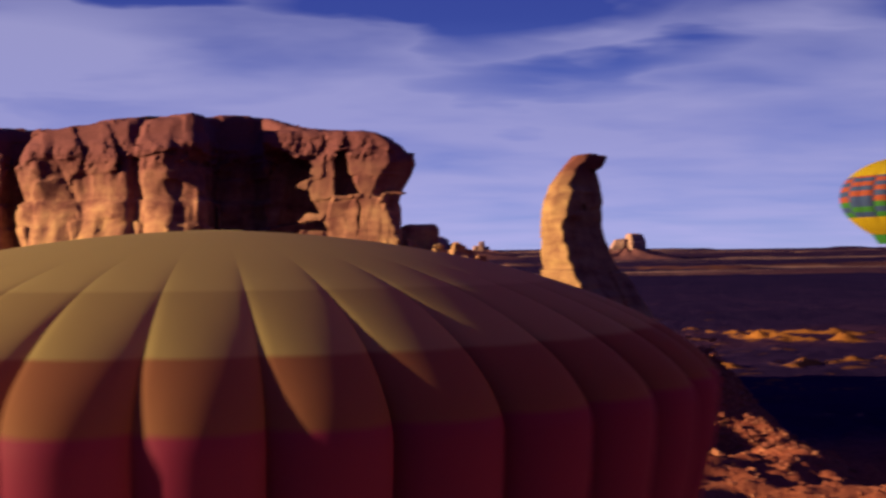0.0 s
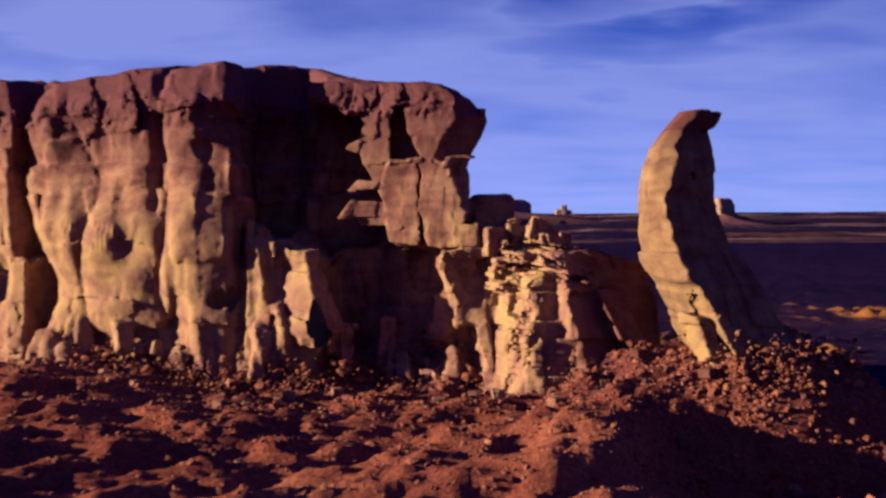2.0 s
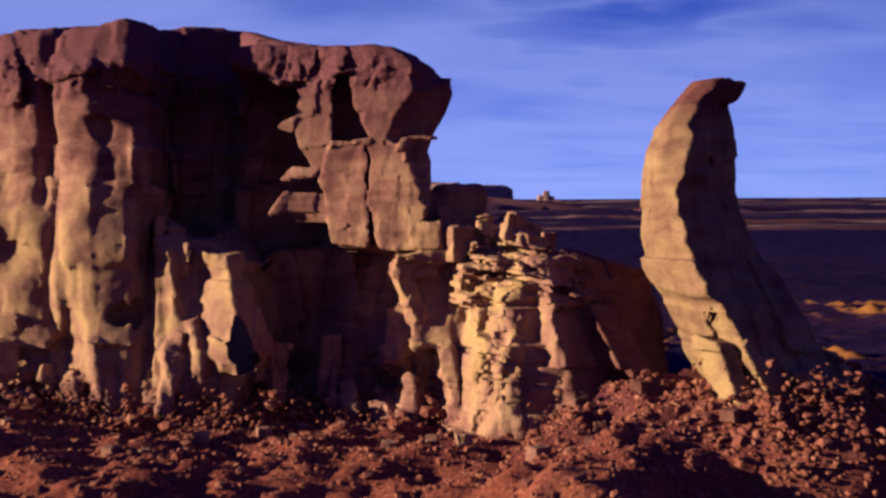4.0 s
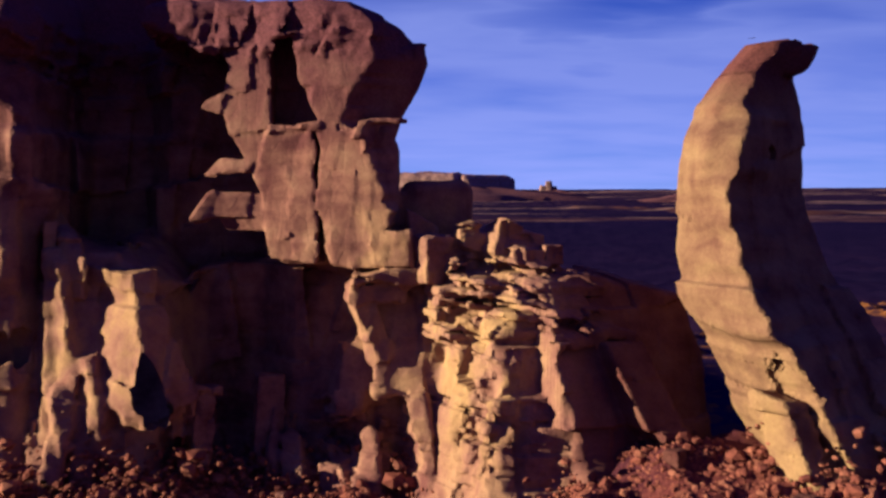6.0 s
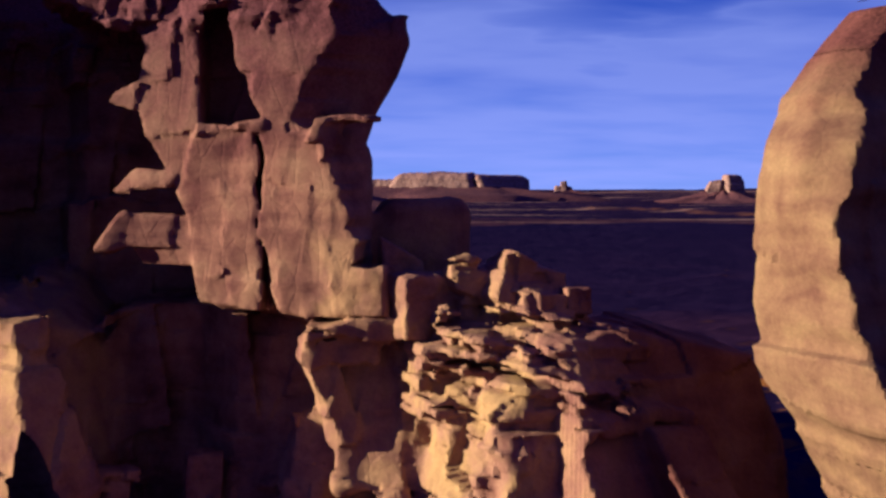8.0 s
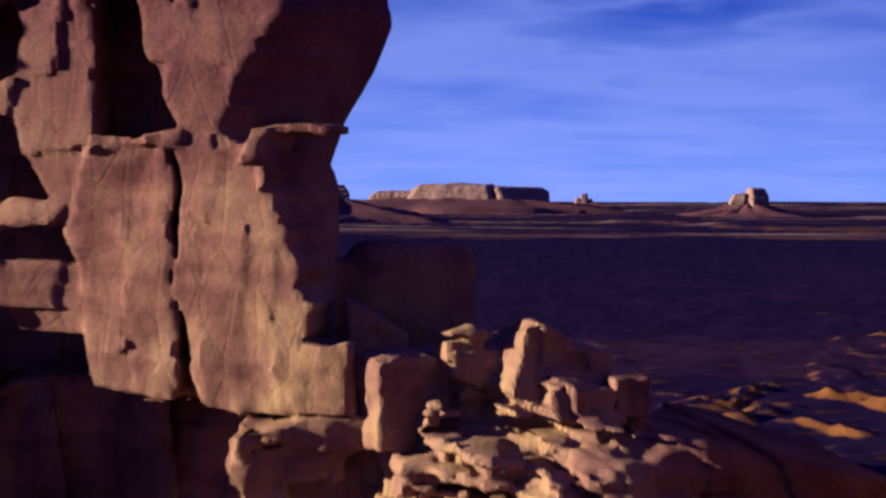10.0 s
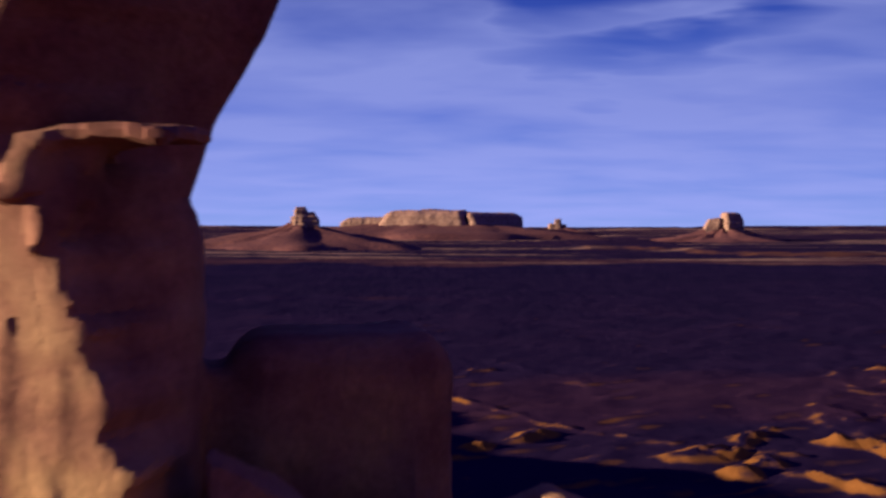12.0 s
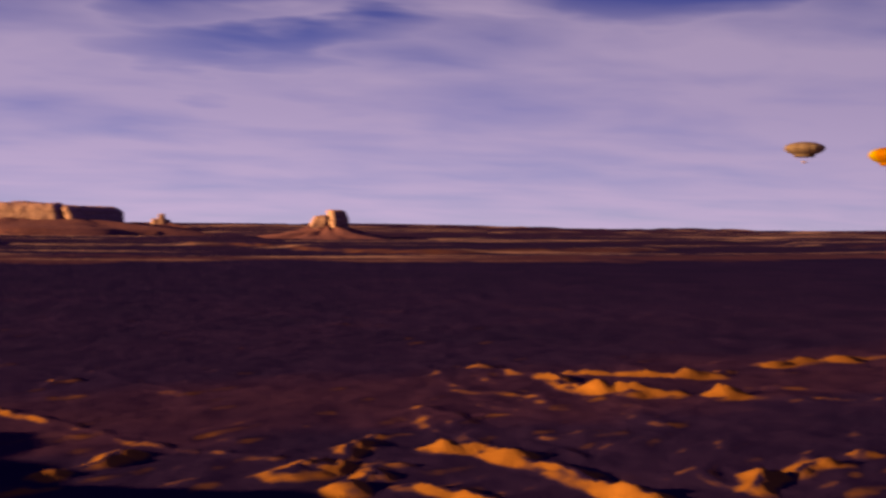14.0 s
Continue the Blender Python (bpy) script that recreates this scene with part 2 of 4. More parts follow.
def vnoise(x, y, z):
    """Smooth value noise, -1 to 1, for arrays."""
    xi, yi, zi = np.floor(x).astype(np.int32), np.floor(y).astype(np.int32), np.floor(z).astype(np.int32)
    fx, fy, fz = x - xi, y - yi, z - zi
    fx, fy, fz = (f * f * (3 - 2 * f) for f in (fx, fy, fz))
    x0, y0, z0, x1, y1, z1 = xi & 63, yi & 63, zi & 63, (xi + 1) & 63, (yi + 1) & 63, (zi + 1) & 63
    L = LATTICE
    a = L[x0, y0, z0] * (1 - fx) + L[x1, y0, z0] * fx
    b = L[x0, y1, z0] * (1 - fx) + L[x1, y1, z0] * fx
    c = L[x0, y0, z1] * (1 - fx) + L[x1, y0, z1] * fx
    d = L[x0, y1, z1] * (1 - fx) + L[x1, y1, z1] * fx
    return 2 * ((a * (1 - fy) + b * fy) * (1 - fz) + (c * (1 - fy) + d * fy) * fz) - 1


def fbm(x, y, z, octaves=4, gain=0.5):
    total, amp = 0.0, 1.0
    for k in range(octaves):
        total = total + amp * vnoise(x + 17.3 * k, y + 5.1 * k, z + 9.7 * k)
        x, y, z, amp = 2.03 * x, 2.03 * y, 2.03 * z, amp * gain
    return total


def smax(a, b, k):
    h = np.maximum(k - np.abs(a - b), 0) / k
    return np.maximum(a, b) + h * h * k * 0.25


def smin(a, b, k):
    return -smax(-a, -b, k)


def ease(a, b, v):
    s = np.clip((v - a) / (b - a), 0, 1)
    return s * s * (3 - 2 * s)


def poly_distance(x, y, pts):
    """Signed distance to a closed plan outline, less than 0 inside."""
    d = np.full(np.broadcast(x, y).shape, 1e9)
    inside = np.zeros(d.shape, bool)
    for (ax, ay), (bx, by) in zip(pts, pts[1:] + pts[:1]):
        ex, ey, wx, wy = bx - ax, by - ay, x - ax, y - ay
        s = np.clip((wx * ex + wy * ey) / (ex * ex + ey * ey), 0, 1)
        d = np.minimum(d, (wx - ex * s) ** 2 + (wy - ey * s) ** 2)
        if ay != by:
            inside ^= ((ay > y) != (by > y)) & (x < ex * (y - ay) / ey + ax)
    return np.where(inside, -1, 1) * np.sqrt(d)


def box_distance(x, y, z, centre, half, turn=0.0, lean=(0.0, 0.0), round_=0.6):
    """Rounded block, turned about z by degrees; lean shifts it in x and y for each metre of height."""
    px, py, pz = x - centre[0] - lean[0] * (z - centre[2]), y - centre[1] - lean[1] * (z - centre[2]), z - centre[2]
    c, s = math.cos(radians(turn)), math.sin(radians(turn))
    qx, qy, qz = np.abs(c * px + s * py) - half[0] + round_, np.abs(-s * px + c * py) - half[1] + round_, np.abs(pz) - half[2] + round_
    out = np.sqrt(np.maximum(qx, 0) ** 2 + np.maximum(qy, 0) ** 2 + np.maximum(qz, 0) ** 2)
    return out + np.minimum(np.maximum(qx, np.maximum(qy, qz)), 0) - round_


def near_box(x, y, z, centre, half, lean, k):
    """The slices of the grid round a block, and the grid's axes within them."""
    reach = math.hypot(half[0], half[1]) + 1.5 * k + 2.5
    lim = [(centre[0], reach + abs(lean[0]) * half[2]), (centre[1], reach + abs(lean[1]) * half[2]), (centre[2], half[2] + 1.5 * k + 2.5)]
    cut = []
    for axis, (c, r) in zip((x, y, z), lim):
        line = axis if axis.ndim == 1 else axis.reshape(-1) if axis.size == max(axis.shape) else axis[:, 0, axis.shape[2] // 2]
        cut.append(slice(*np.searchsorted(line, (c - r, c + r))))
    return tuple(cut)


def within(v, cut):
    return v[tuple(c if n > 1 else slice(None) for c, n in zip(cut, v.shape))]


def stamp(d, x, y, z, centre, half, turn=0.0, lean=(0.0, 0.0), round_=0.6, k=0.5):
    """Joins a leaning block to the field d, only near the block."""
    cut = near_box(x, y, z, centre, half, lean, k)
    if d[cut].size:
        d[cut] = smin(d[cut], box_distance(within(x, cut), within(y, cut), within(z, cut), centre, half, turn, lean, round_), k)


def carve(d, x, y, z, centre, half, turn=0.0, lean=(0.0, 0.0), round_=0.6):
    cut = near_box(x, y, z, centre, half, lean, 1.0)
    if d[cut].size:
        d[cut] = np.maximum(d[cut], -box_distance(within(x, cut), within(y, cut), within(z, cut), centre, half, turn, lean, round_))


def slab(d, x, y, z, centre, half, turn, dip):
    """Joins a sharp bed of rock to the field d; it rises by dip for each metre to the east."""
    tall = half[2] + abs(dip) * (half[0] + half[1])
    cut = near_box(x, y, z, centre, (half[0], half[1], tall), (0.0, 0.0), 0.3)
    if d[cut].size:
        gx, gy, gz = within(x, cut), within(y, cut), within(z, cut)
        shape = np.broadcast(gx, gy, gz).shape
        fx, fy, fz = (np.broadcast_to(v, shape) for v in (gx, gy, gz))
        wob = 0.55 * vnoise(fx * 0.55, fy * 0.55, fz * 0.4 + centre[0]) + 0.25 * vnoise(fx * 1.4, fy * 1.4, fz * 1.2)
        wob2 = 0.55 * vnoise(fx * 0.5 + 31, fy * 0.5, fz * 0.4 + centre[1])
        d[cut] = np.minimum(d[cut], box_distance(gx + wob, gy + wob2, gz - dip * (gx - centre[0]) + 0.5 * wob2, centre, half, turn, (0.0, 0.0), 0.1))


def egg_distance(x, y, z, centre, r):
    k = np.sqrt(((x - centre[0]) / r[0]) ** 2 + ((y - centre[1]) / r[1]) ** 2 + ((z - centre[2]) / r[2]) ** 2)
    return (k - 1) * min(r)


def skin(d, origin, h):
    """Surface nets: vertices and quads of the surface where the field d (x, y, z) passes from below 0 to above."""
    inside = d < 0
    count = sum(inside[i:inside.shape[0] - 1 + i, j:inside.shape[1] - 1 + j, k:inside.shape[2] - 1 + k].astype(np.int8)
                for i in (0, 1) for j in (0, 1) for k in (0, 1))
    cells = np.argwhere((count > 0) & (count < 8))
    ids = np.full(count.shape, -1, np.int32)
    ids[tuple(cells.T)] = np.arange(len(cells))
    corner = {(i, j, k): d[cells[:, 0] + i, cells[:, 1] + j, cells[:, 2] + k] for i in (0, 1) for j in (0, 1) for k in (0, 1)}
    pos, n = np.zeros((len(cells), 3)), np.zeros((len(cells), 1))
    for a, va in corner.items():
        for axis in range(3):
            if a[axis] == 0:
                step = np.eye(3, dtype=int)[axis]
                vb = corner[tuple(np.array(a) + step)]
                cut = ((va < 0) != (vb < 0))[:, None]
                s = (va / np.where(va == vb, 1, va - vb))[:, None]
                pos += cut * (np.array(a) + s * step)
                n += cut
    verts = (cells + pos / n) * h + np.array(origin)
    quads = []
    for axis in range(3):
        u, v = [(1, 2), (2, 0), (0, 1)][axis]
        lo, hi = [slice(None)] * 3, [slice(None)] * 3
        lo[axis], hi[axis] = slice(None, -1), slice(1, None)
        p, q = inside[tuple(lo)], inside[tuple(hi)]
        for flip, some in ((False, p & ~q), (True, q & ~p)):
            e = np.argwhere(some)
            e = e[(e[:, u] > 0) & (e[:, v] > 0) & (e[:, u] < ids.shape[u]) & (e[:, v] < ids.shape[v])]
            at = lambda du, dv: ids[tuple((e - du * np.eye(3, dtype=int)[u] - dv * np.eye(3, dtype=int)[v]).T)]
            ring = [at(1, 1), at(0, 1), at(0, 0), at(1, 0)]
            quads.append(np.stack(ring[::-1] if flip else ring, 1))
    return verts, np.concatenate(quads)


def mesh_from(name, verts, quads, mat, smooth=True, crisp=0):
    me = bpy.data.meshes.new(name)
    me.vertices.add(len(verts))
    me.vertices.foreach_set("co", np.asarray(verts, np.float32).ravel())
    w = quads.shape[1]
    me.loops.add(w * len(quads))
    me.loops.foreach_set("vertex_index", np.asarray(quads, np.int32).ravel())
    me.polygons.add(len(quads))
    me.polygons.foreach_set("loop_start", np.arange(0, w * len(quads), w, dtype=np.int32))
    me.update(calc_edges=True)
    me.polygons.foreach_set("use_smooth", np.full(len(quads), smooth))
    if crisp:
        me.set_sharp_from_angle(angle=radians(crisp))
    if mat:
        me.materials.append(mat)
    me.update()
    return me


def part(name, mesh, parent=None, label=""):
    ob = new(name, mesh)
    ob.parent = parent
    if label:
        tagged(ob, label)
    return ob


def field_mesh(name, field, lo, hi, h, mat, rough):
    """Meshes a rock field within a box; rough(x, y, z) is added near its surface."""
    ax = [np.arange(lo[i], hi[i] + h, h) for i in range(3)]
    x, y, z = ax[0][:, None, None], ax[1][None, :, None], ax[2][None, None, :]
    d = np.array(np.broadcast_to(field(x, y, z), [len(v) for v in ax]), np.float32)
    near = np.abs(d) < 4.5
    i, j, k = np.nonzero(near)
    d[i, j, k] += rough(ax[0][i], ax[1][j], ax[2][k])
    v, q = skin(d, lo, h)
    return mesh_from(name, v, q, mat, True, 24)


def facets(s, z, sx, sz, seed, step, tilt):
    """Joint-bounded blocks of a wall, over the run s along it and the height z: each block has its own step and its own tilted face."""
    ws = s + 0.40 * sx * vnoise(s / sx * 0.5, 0 * s + seed, z / sz * 0.5) + 0.22 * z * math.sin(seed)
    wz = z + 0.40 * sz * vnoise(s / sx * 0.4, 0 * s + seed + 9, z / sz * 0.3)
    w = wz / sz
    row = np.floor(w).astype(np.int32)
    u = ws / sx + LATTICE[row & 63, seed & 63, 5] * 4
    i = np.floor(u).astype(np.int32)
    a, b, c = (i * 3 + seed) & 63, (5 * row + i) & 63, (row * 7 + i * 11 + seed) & 63
    return step * (LATTICE[a, b, c] - 0.5) + tilt * ((LATTICE[b, c, a] - 0.5) * (u - i - 0.5) + (LATTICE[a, c, b] - 0.5) * (w - row - 0.5))


def bedding(x, y, z, amp=1.0):
    """Roughness of jointed sandstone: beds, tilted blocks at three sizes, ribs and grain. More broken low down and under the rim."""
    w = fbm(x * 0.035, y * 0.02, z * 0.035, 3)
    s = x + 0.45 * y
    broken = np.interp(z, [25, 36, 44, 58, 75, 98, 102, 108, 112], [1.5, 1.3, 0.9, 0.6, 0.45, 0.45, 1.9, 1.9, 0.7])
    zz = (z + 6 * w + 0.04 * x) / 3.1
    ledge = np.abs((zz % 1.0) - 0.82) * 1.2
    ribs = 1 - 2 * np.abs(vnoise(x * 0.07 + z * 0.012 + w, y * 0.02, z * 0.018 + 3))
    lumps = fbm(x * 0.07, y * 0.03, z * 0.045, 2)
    c = x * 0.043 + 0.12 + 0.004 * z + 0.6 * vnoise(x * 0.028, 0 * x + 2, z * 0.012) + 0.5 * vnoise(x * 0.03, 0 * x + 7, z * 0.035)
    t = 2 * (c - np.floor(c)) - 1
    column = 1.5 * (np.sqrt(np.maximum(0.02, 1 - 0.97 * t * t)) - 0.62) * ease(-58, -64, x) * np.interp(z, [30, 42, 70, 100, 108], [0.8, 1.8, 2.8, 2.4, 1.0]) * (0.8 + 0.5 * vnoise(x * 0.05, 0 * x + 5, z * 0.05))
    swell = 3.2 * vnoise(x * 0.06, y * 0.05, z * 0.055 + 8) * ease(-58, -64, x)
    west = ease(-58, -64, x)
    pocket = 3.4 * np.maximum(0, vnoise(x * 0.085 + 3, y * 0.04, z * 0.085 + 5) - 0.18) * np.interp(z, [38, 46, 70, 78, 90, 104], [0.4, 1.3, 1.3, 0.7, 0.9, 0.4])
    pocket = pocket - 1.6 * vnoise(x * 0.045, y * 0.02, z * 0.07 + 14) * np.interp(z, [40, 50, 74, 80], [0.6, 1.3, 1.3, 0.5])
    joints = 1 - 0.5 * west * np.interp(z, [36, 44, 98, 104], [0.0, 1.0, 1.0, 0.0])
    rough = west * pocket + 0.30 * ledge * broken + 0.7 * lumps - column + swell - 1.5 * ribs + facets(s, z, 10.0, 17.0, 3, 2.2, 6.5) * joints + facets(s, z, 5.2, 8.0, 17, 0.9, 2.4) * (0.5 + 0.5 * broken) * joints
    rough = rough + facets(s, z, 2.4, 2.8, 29, 0.45, 1.0) * broken * joints + 0.16 * fbm(x * 0.6, y * 0.4, z * 0.6, 3) * broken
    return amp * (rough + 0.2) * np.interp(z, [107, 112], [1.0, 0.28])


# ---------------------------------------------------------------- the mesa
UPPER = [(-190, 262), (-150, 257), (-138, 251), (-134.5, 262), (-127, 262), (-124.5, 240), (-118, 232), (-105, 226.5), (-97, 223), (-88, 219), (-84.5, 220.5),
         (-82, 214.5), (-73, 210), (-65, 209), (-62, 213), (-61.5, 243), (-49, 246), (-42, 234), (-40.5, 219), (-33, 213), (-28, 210.5),
         (-20, 207.5), (-10, 205), (-5, 207), (-6, 224), (-16, 262), (-45, 300), (-190, 300)]
LOWER = [(-190, 254), (-142, 249), (-131, 243), (-128, 253), (-121, 254), (-119, 236), (-108, 229), (-98, 223), (-88, 218.5), (-77, 213.5),
         (-73, 219), (-66, 222), (-62.5, 213), (-57, 208), (-48, 206), (-41.5, 205.5), (-38.5, 213), (-35, 222), (-25, 222), (-19, 214),
         (-15, 212), (-10, 211), (-9, 211), (1, 207.5), (4, 205), (8, 203), (10.0, 195.0), (13.5, 189.5), (18, 188.0), (24, 191.0), (33, 195.5), (41, 199.5), (47, 204), (30, 213), (14, 217), (-2, 224), (-16, 262), (-45, 300), (-190, 300)]


def mesa_field(x, y, z):
    du, dl = poly_distance(x[..., 0], y[..., 0], UPPER)[..., None], poly_distance(x[..., 0], y[..., 0], LOWER)[..., None]
    pu = np.interp(z, [55, 66, 72, 80, 88, 90.3, 91.5, 98, 103, 106, 109, 112, 118], [0, 0, 0.2, 0.5, 0.9, 0.6, -0.9, -0.3, 0.7, 1.3, 0.9, -0.6, -2.6])
    rim = np.interp(x, [-185, -137, -119, -107, -97, -83, -62, -50, -44, -36, -25, -8, 2], [114, 113.5, 112.2, 113.5, 115, 116.2, 117.6, 117, 116.6, 114.4, 112.8, 111.8, 108]) + 0.12 * np.clip(y - 214, 0, 60)
    up = smax(du - pu, z - rim, 3.0)
    # the headland stands on a shelf and hangs over a hollow
    up = smax(up, np.interp(x, [-66, -62, -38, -21, 5], [0, 60, 64, 67.5, 68.5]) - z, 0.8)
    # the headland: one slab face, an eastern wall behind its broken edge, and an overhanging head
    front = -0.353 * (x + 15) - 0.936 * (y - 202.6) + np.interp(z, [66, 72, 90, 112], [0.2, 0.0, 0.0, 0.4])
    edge = np.interp(z, [60, 70, 73.6, 74.3, 77.6, 79, 81, 83, 86, 89, 90.2, 91, 94.4, 97.2, 101.5, 107, 112], [-1.5, -1.5, -1.2, -2.4, -1.4, -2.6, -2.4, -3.8, -4.2, -5.4, -6.0, -9.6, -8.7, -7.6, -4.2, -5.0, -9.0])
    edge = edge + 0.45 * vnoise(z * 0.9, 0 * z, 0 * z + 4) + 0.3 * vnoise(z * 2.1, 0 * z, 0 * z + 8)
    brow = np.interp(z, [60, 74, 87, 89, 93, 97, 101.4, 105, 109, 112], [0.0, 0.0, 0.1, -0.5, 0.7, 2.8, 4.7, 3.6, 0.5, -5.0])
    ye = 202.6 - 0.377 * (edge + 15)
    run = np.sqrt((brow - edge) ** 2 + (206 - ye) ** 2)
    wall = ((x - edge) * (206 - ye) - (y - ye) * (brow - edge)) / run
    rear = (x - brow) * 0.97 + (y - 206) * 0.24
    head = smax(smax(front, wall, 0.25), rear, 1.2)
    head = smax(np.maximum(np.maximum(head, -44 - x), y - 232), z - np.minimum(rim, 113.0) + 0.6, 2.5)
    head = np.maximum(head, np.interp(x, [-21, -9, 0], [69.3, 67.8, 68.5]) - z)
    up = smin(up, head, 0.4)
    groove = np.maximum(np.maximum(-21.3 - x, x - np.interp(z, [90, 91, 99, 103, 106], [-12.2, -12.4, -16.8, -17.2, -17.6])), np.maximum(np.maximum(90.8 + 0.12 * (x + 17) - z, z - 106), -front - 7))
    up = np.maximum(up, -groove)
    west = np.interp(z, [60, 69.5, 74, 80, 84, 90, 93, 94.2, 95.5, 97, 101, 102.5, 105, 108], [-20, -20.4, -21.5, -22.3, -24.6, -28.3, -29.5, -33.5, -33.0, -29.8, -29.0, -30, -36, -44])
    bay = np.maximum(np.maximum(x - west - 0.55 * (y - 207.5), -61 - x), np.maximum(y - 236, np.maximum(64 - z, z - 108)))
    up = smax(up, -bay, 0.5)
    lean = np.interp(x, [2, 8, 24, 30, 46], [0.0, 0.9, 0.8, 0.25, 0.2])
    pl = np.interp(z, [12, 26, 34, 42, 52, 62, 70, 76], [12, 6.0, 3.6, 1.6, 0.2, -0.6, -1.8, -4]) - lean * 0.30 * (z - 50)
    shelf = np.interp(x, [-185, -130, -75, -64, -60, -54, -48, -43, -38, -36, -22, -10, 0, 8, 15, 22, 27, 34, 46],
                      [60, 62, 68, 72, 72.5, 70.5, 71, 68.5, 64, 66.5, 69, 69.5, 69.5, 69, 70.0, 68.0, 65.5, 63.0, 60.0])
    low = smax(dl - pl, z - shelf, 1.0)
    d = smin(up, low, 0.6)
    # the upright crack in the slab, the thin ledge under the head and the flake at the foot
    carve(d, x - 0.3 * np.sin(z * 0.45) - 0.2 * np.sin(z * 1.1), y, z, (-13.4, 202, 79.5), (0.42, 5.5, 11.5), 0, (-0.03, 0.0), 0.1)
    carve(d, x - 0.4 * np.sin(z * 0.6), y, z, (-11.9, 202, 70.0), (0.5, 5.5, 4.5), 0, (-0.25, 0.0), 0.1)
    slab(d, x, y, z, (-2.6, 200.4, 91.7), (3.6, 2.6, 0.45), -14, 0.04)
    slab(d, x, y, z, (-5.6, 200.6, 90.4), (1.9, 1.8, 1.0), 12, 0.3)
    slab(d, x, y, z, (-4.9, 200.2, 88.6), (1.0, 1.4, 1.3), -5, 0.5)
    slab(d, x, y, z, (-16.6, 205.0, 90.9), (4.4, 2.2, 0.5), -20, 0.05)
    slab(d, x, y, z, (-0.8, 199.4, 71.4), (3.3, 2.2, 2.9), -16, 0.05)
    slab(d, x, y, z, (3.6, 202.2, 73.6), (2.4, 1.6, 2.6), 20, -0.6)
    # shards that catch light within the shaded bay
    for c, half, turn, lean in (((-26.6, 208.8, 78.2), (6.0, 2.0, 2.0), -12, (0.7, 0.0)), ((-25.5, 208.8, 75.4), (4.4, 1.8, 1.5), -20, (-0.6, 0.0)), ((-27.4, 208.6, 84.6), (3.6, 1.6, 1.2), -22, (0.8, 0.0))):
        stamp(d, x, y, z, c, half, turn, lean, 0.1, 0.15)
    # the ledge under the headland and its bright prow
    slab(d, x, y, z, (-2.6, 200.6, 66.6), (6.4, 3.8, 1.3), 10, 0.13)
    slab(d, x, y, z, (-4.4, 201.6, 64.2), (5.4, 3.6, 2.2), 14, 0.10)
    stamp(d, x, y, z, (-5.6, 201.4, 60.0), (2.4, 3.2, 7.0), 22, (-0.45, 0.1), 0.2, 0.2)
    stamp(d, x, y, z, (2.0, 203.0, 57.5), (6.0, 3.6, 9.5), -8, (-0.1, 0.35), 0.3, 0.3)
    stamp(d, x, y, z, (-4.2, 207.0, 51.5), (8.2, 3.6, 6.0), 15, (0.0, 0.06), 0.2, 0.2)
    # the tall rounded block behind
    stamp(d, x, y, z, (6.0, 212.5, 69.0), (5.9, 5.0, 13.4), 8, (0, 0), 2.4, 0.3)
    stamp(d, x, y, z, (0.4, 211.0, 66.0), (2.6, 3.4, 14.5), 0, (0, 0), 0.8, 0.4)
    # the saddle: a solid core, the yellow peak with its shaded flank, and tilted ledges
    stamp(d, x, y, z, (15.8, 198.6, 62.4), (9.8, 5.6, 6.2), -28, (-0.1, 0.35), 0.3, 0.3)
    wob = 0.35 * vnoise(x * 0.5 + 0 * y * z, y * 0.5 + 0 * z, z * 0.5 + 7)
    peak = np.maximum(-0.86 * (x - 14.3) - 0.42 * (y - 197) + 0.28 * (z - 72.5), 0.5 * (x - 18) - 0.85 * (y - 196.4) + 0.16 * (z - 71)) + wob
    peak = np.maximum(np.maximum(peak, 0.37 * (x - 16.2) + 0.93 * (z - 76.0)), np.maximum(-0.5 * (x - 16.2) + 0.87 * (z - 75.8), np.maximum(x - 23.0, y - 203)))
    d = np.minimum(d, np.maximum(peak, 60 - z))
    slab(d, x, y, z, (11.6, 199.6, 70.2), (2.2, 2.0, 3.9), 22, 0.1)
    slab(d, x, y, z, (10.8, 199.0, 74.2), (1.7, 1.4, 0.8), 14, 0.2)
    slab(d, x, y, z, (20.4, 196.4, 70.6), (3.2, 2.2, 0.6), 24, -0.12)
    slab(d, x, y, z, (18.0, 195.4, 68.9), (4.6, 2.4, 0.7), 26, -0.16)
    slab(d, x, y, z, (21.8, 197.4, 68.6), (3.6, 2.4, 1.4), 16, -0.14)
    slab(d, x, y, z, (25.6, 194.6, 66.6), (4.4, 3.2, 1.1), 22, -0.10)
    slab(d, x, y, z, (25.2, 185.2, 59.2), (4.2, 3.0, 1.0), 20, -0.22)
    rnd = random.Random(14)
    for level in range(12):
        for n in range(3):
            px = 9.0 + 19 * (n + rnd.random()) / 3
            pz = 57.0 + 1.1 * level + rnd.uniform(-0.3, 0.3)
            if pz < np.interp(px, [7, 11, 16, 22, 26, 30], [66, 69.5, 70.5, 69, 65.5, 61]):
                slab(d, x, y, z, (px, 199.4 - 0.62 * (px - 8) + 0.42 * level + rnd.uniform(-1.0, 1.0), pz), (rnd.uniform(4.5, 7.5), rnd.uniform(3.4, 4.6), rnd.uniform(0.36, 0.7)), rnd.uniform(6, 30), rnd.uniform(-0.24, -0.02))
    # the lower tier of the western buttress stands proud; an alcove above it
    stamp(d, x, y, z, (-97.5, 226.8, 60), (21.0, 6.0, 16.5), -25, (0.0, 0.05), 2.0, 1.0)
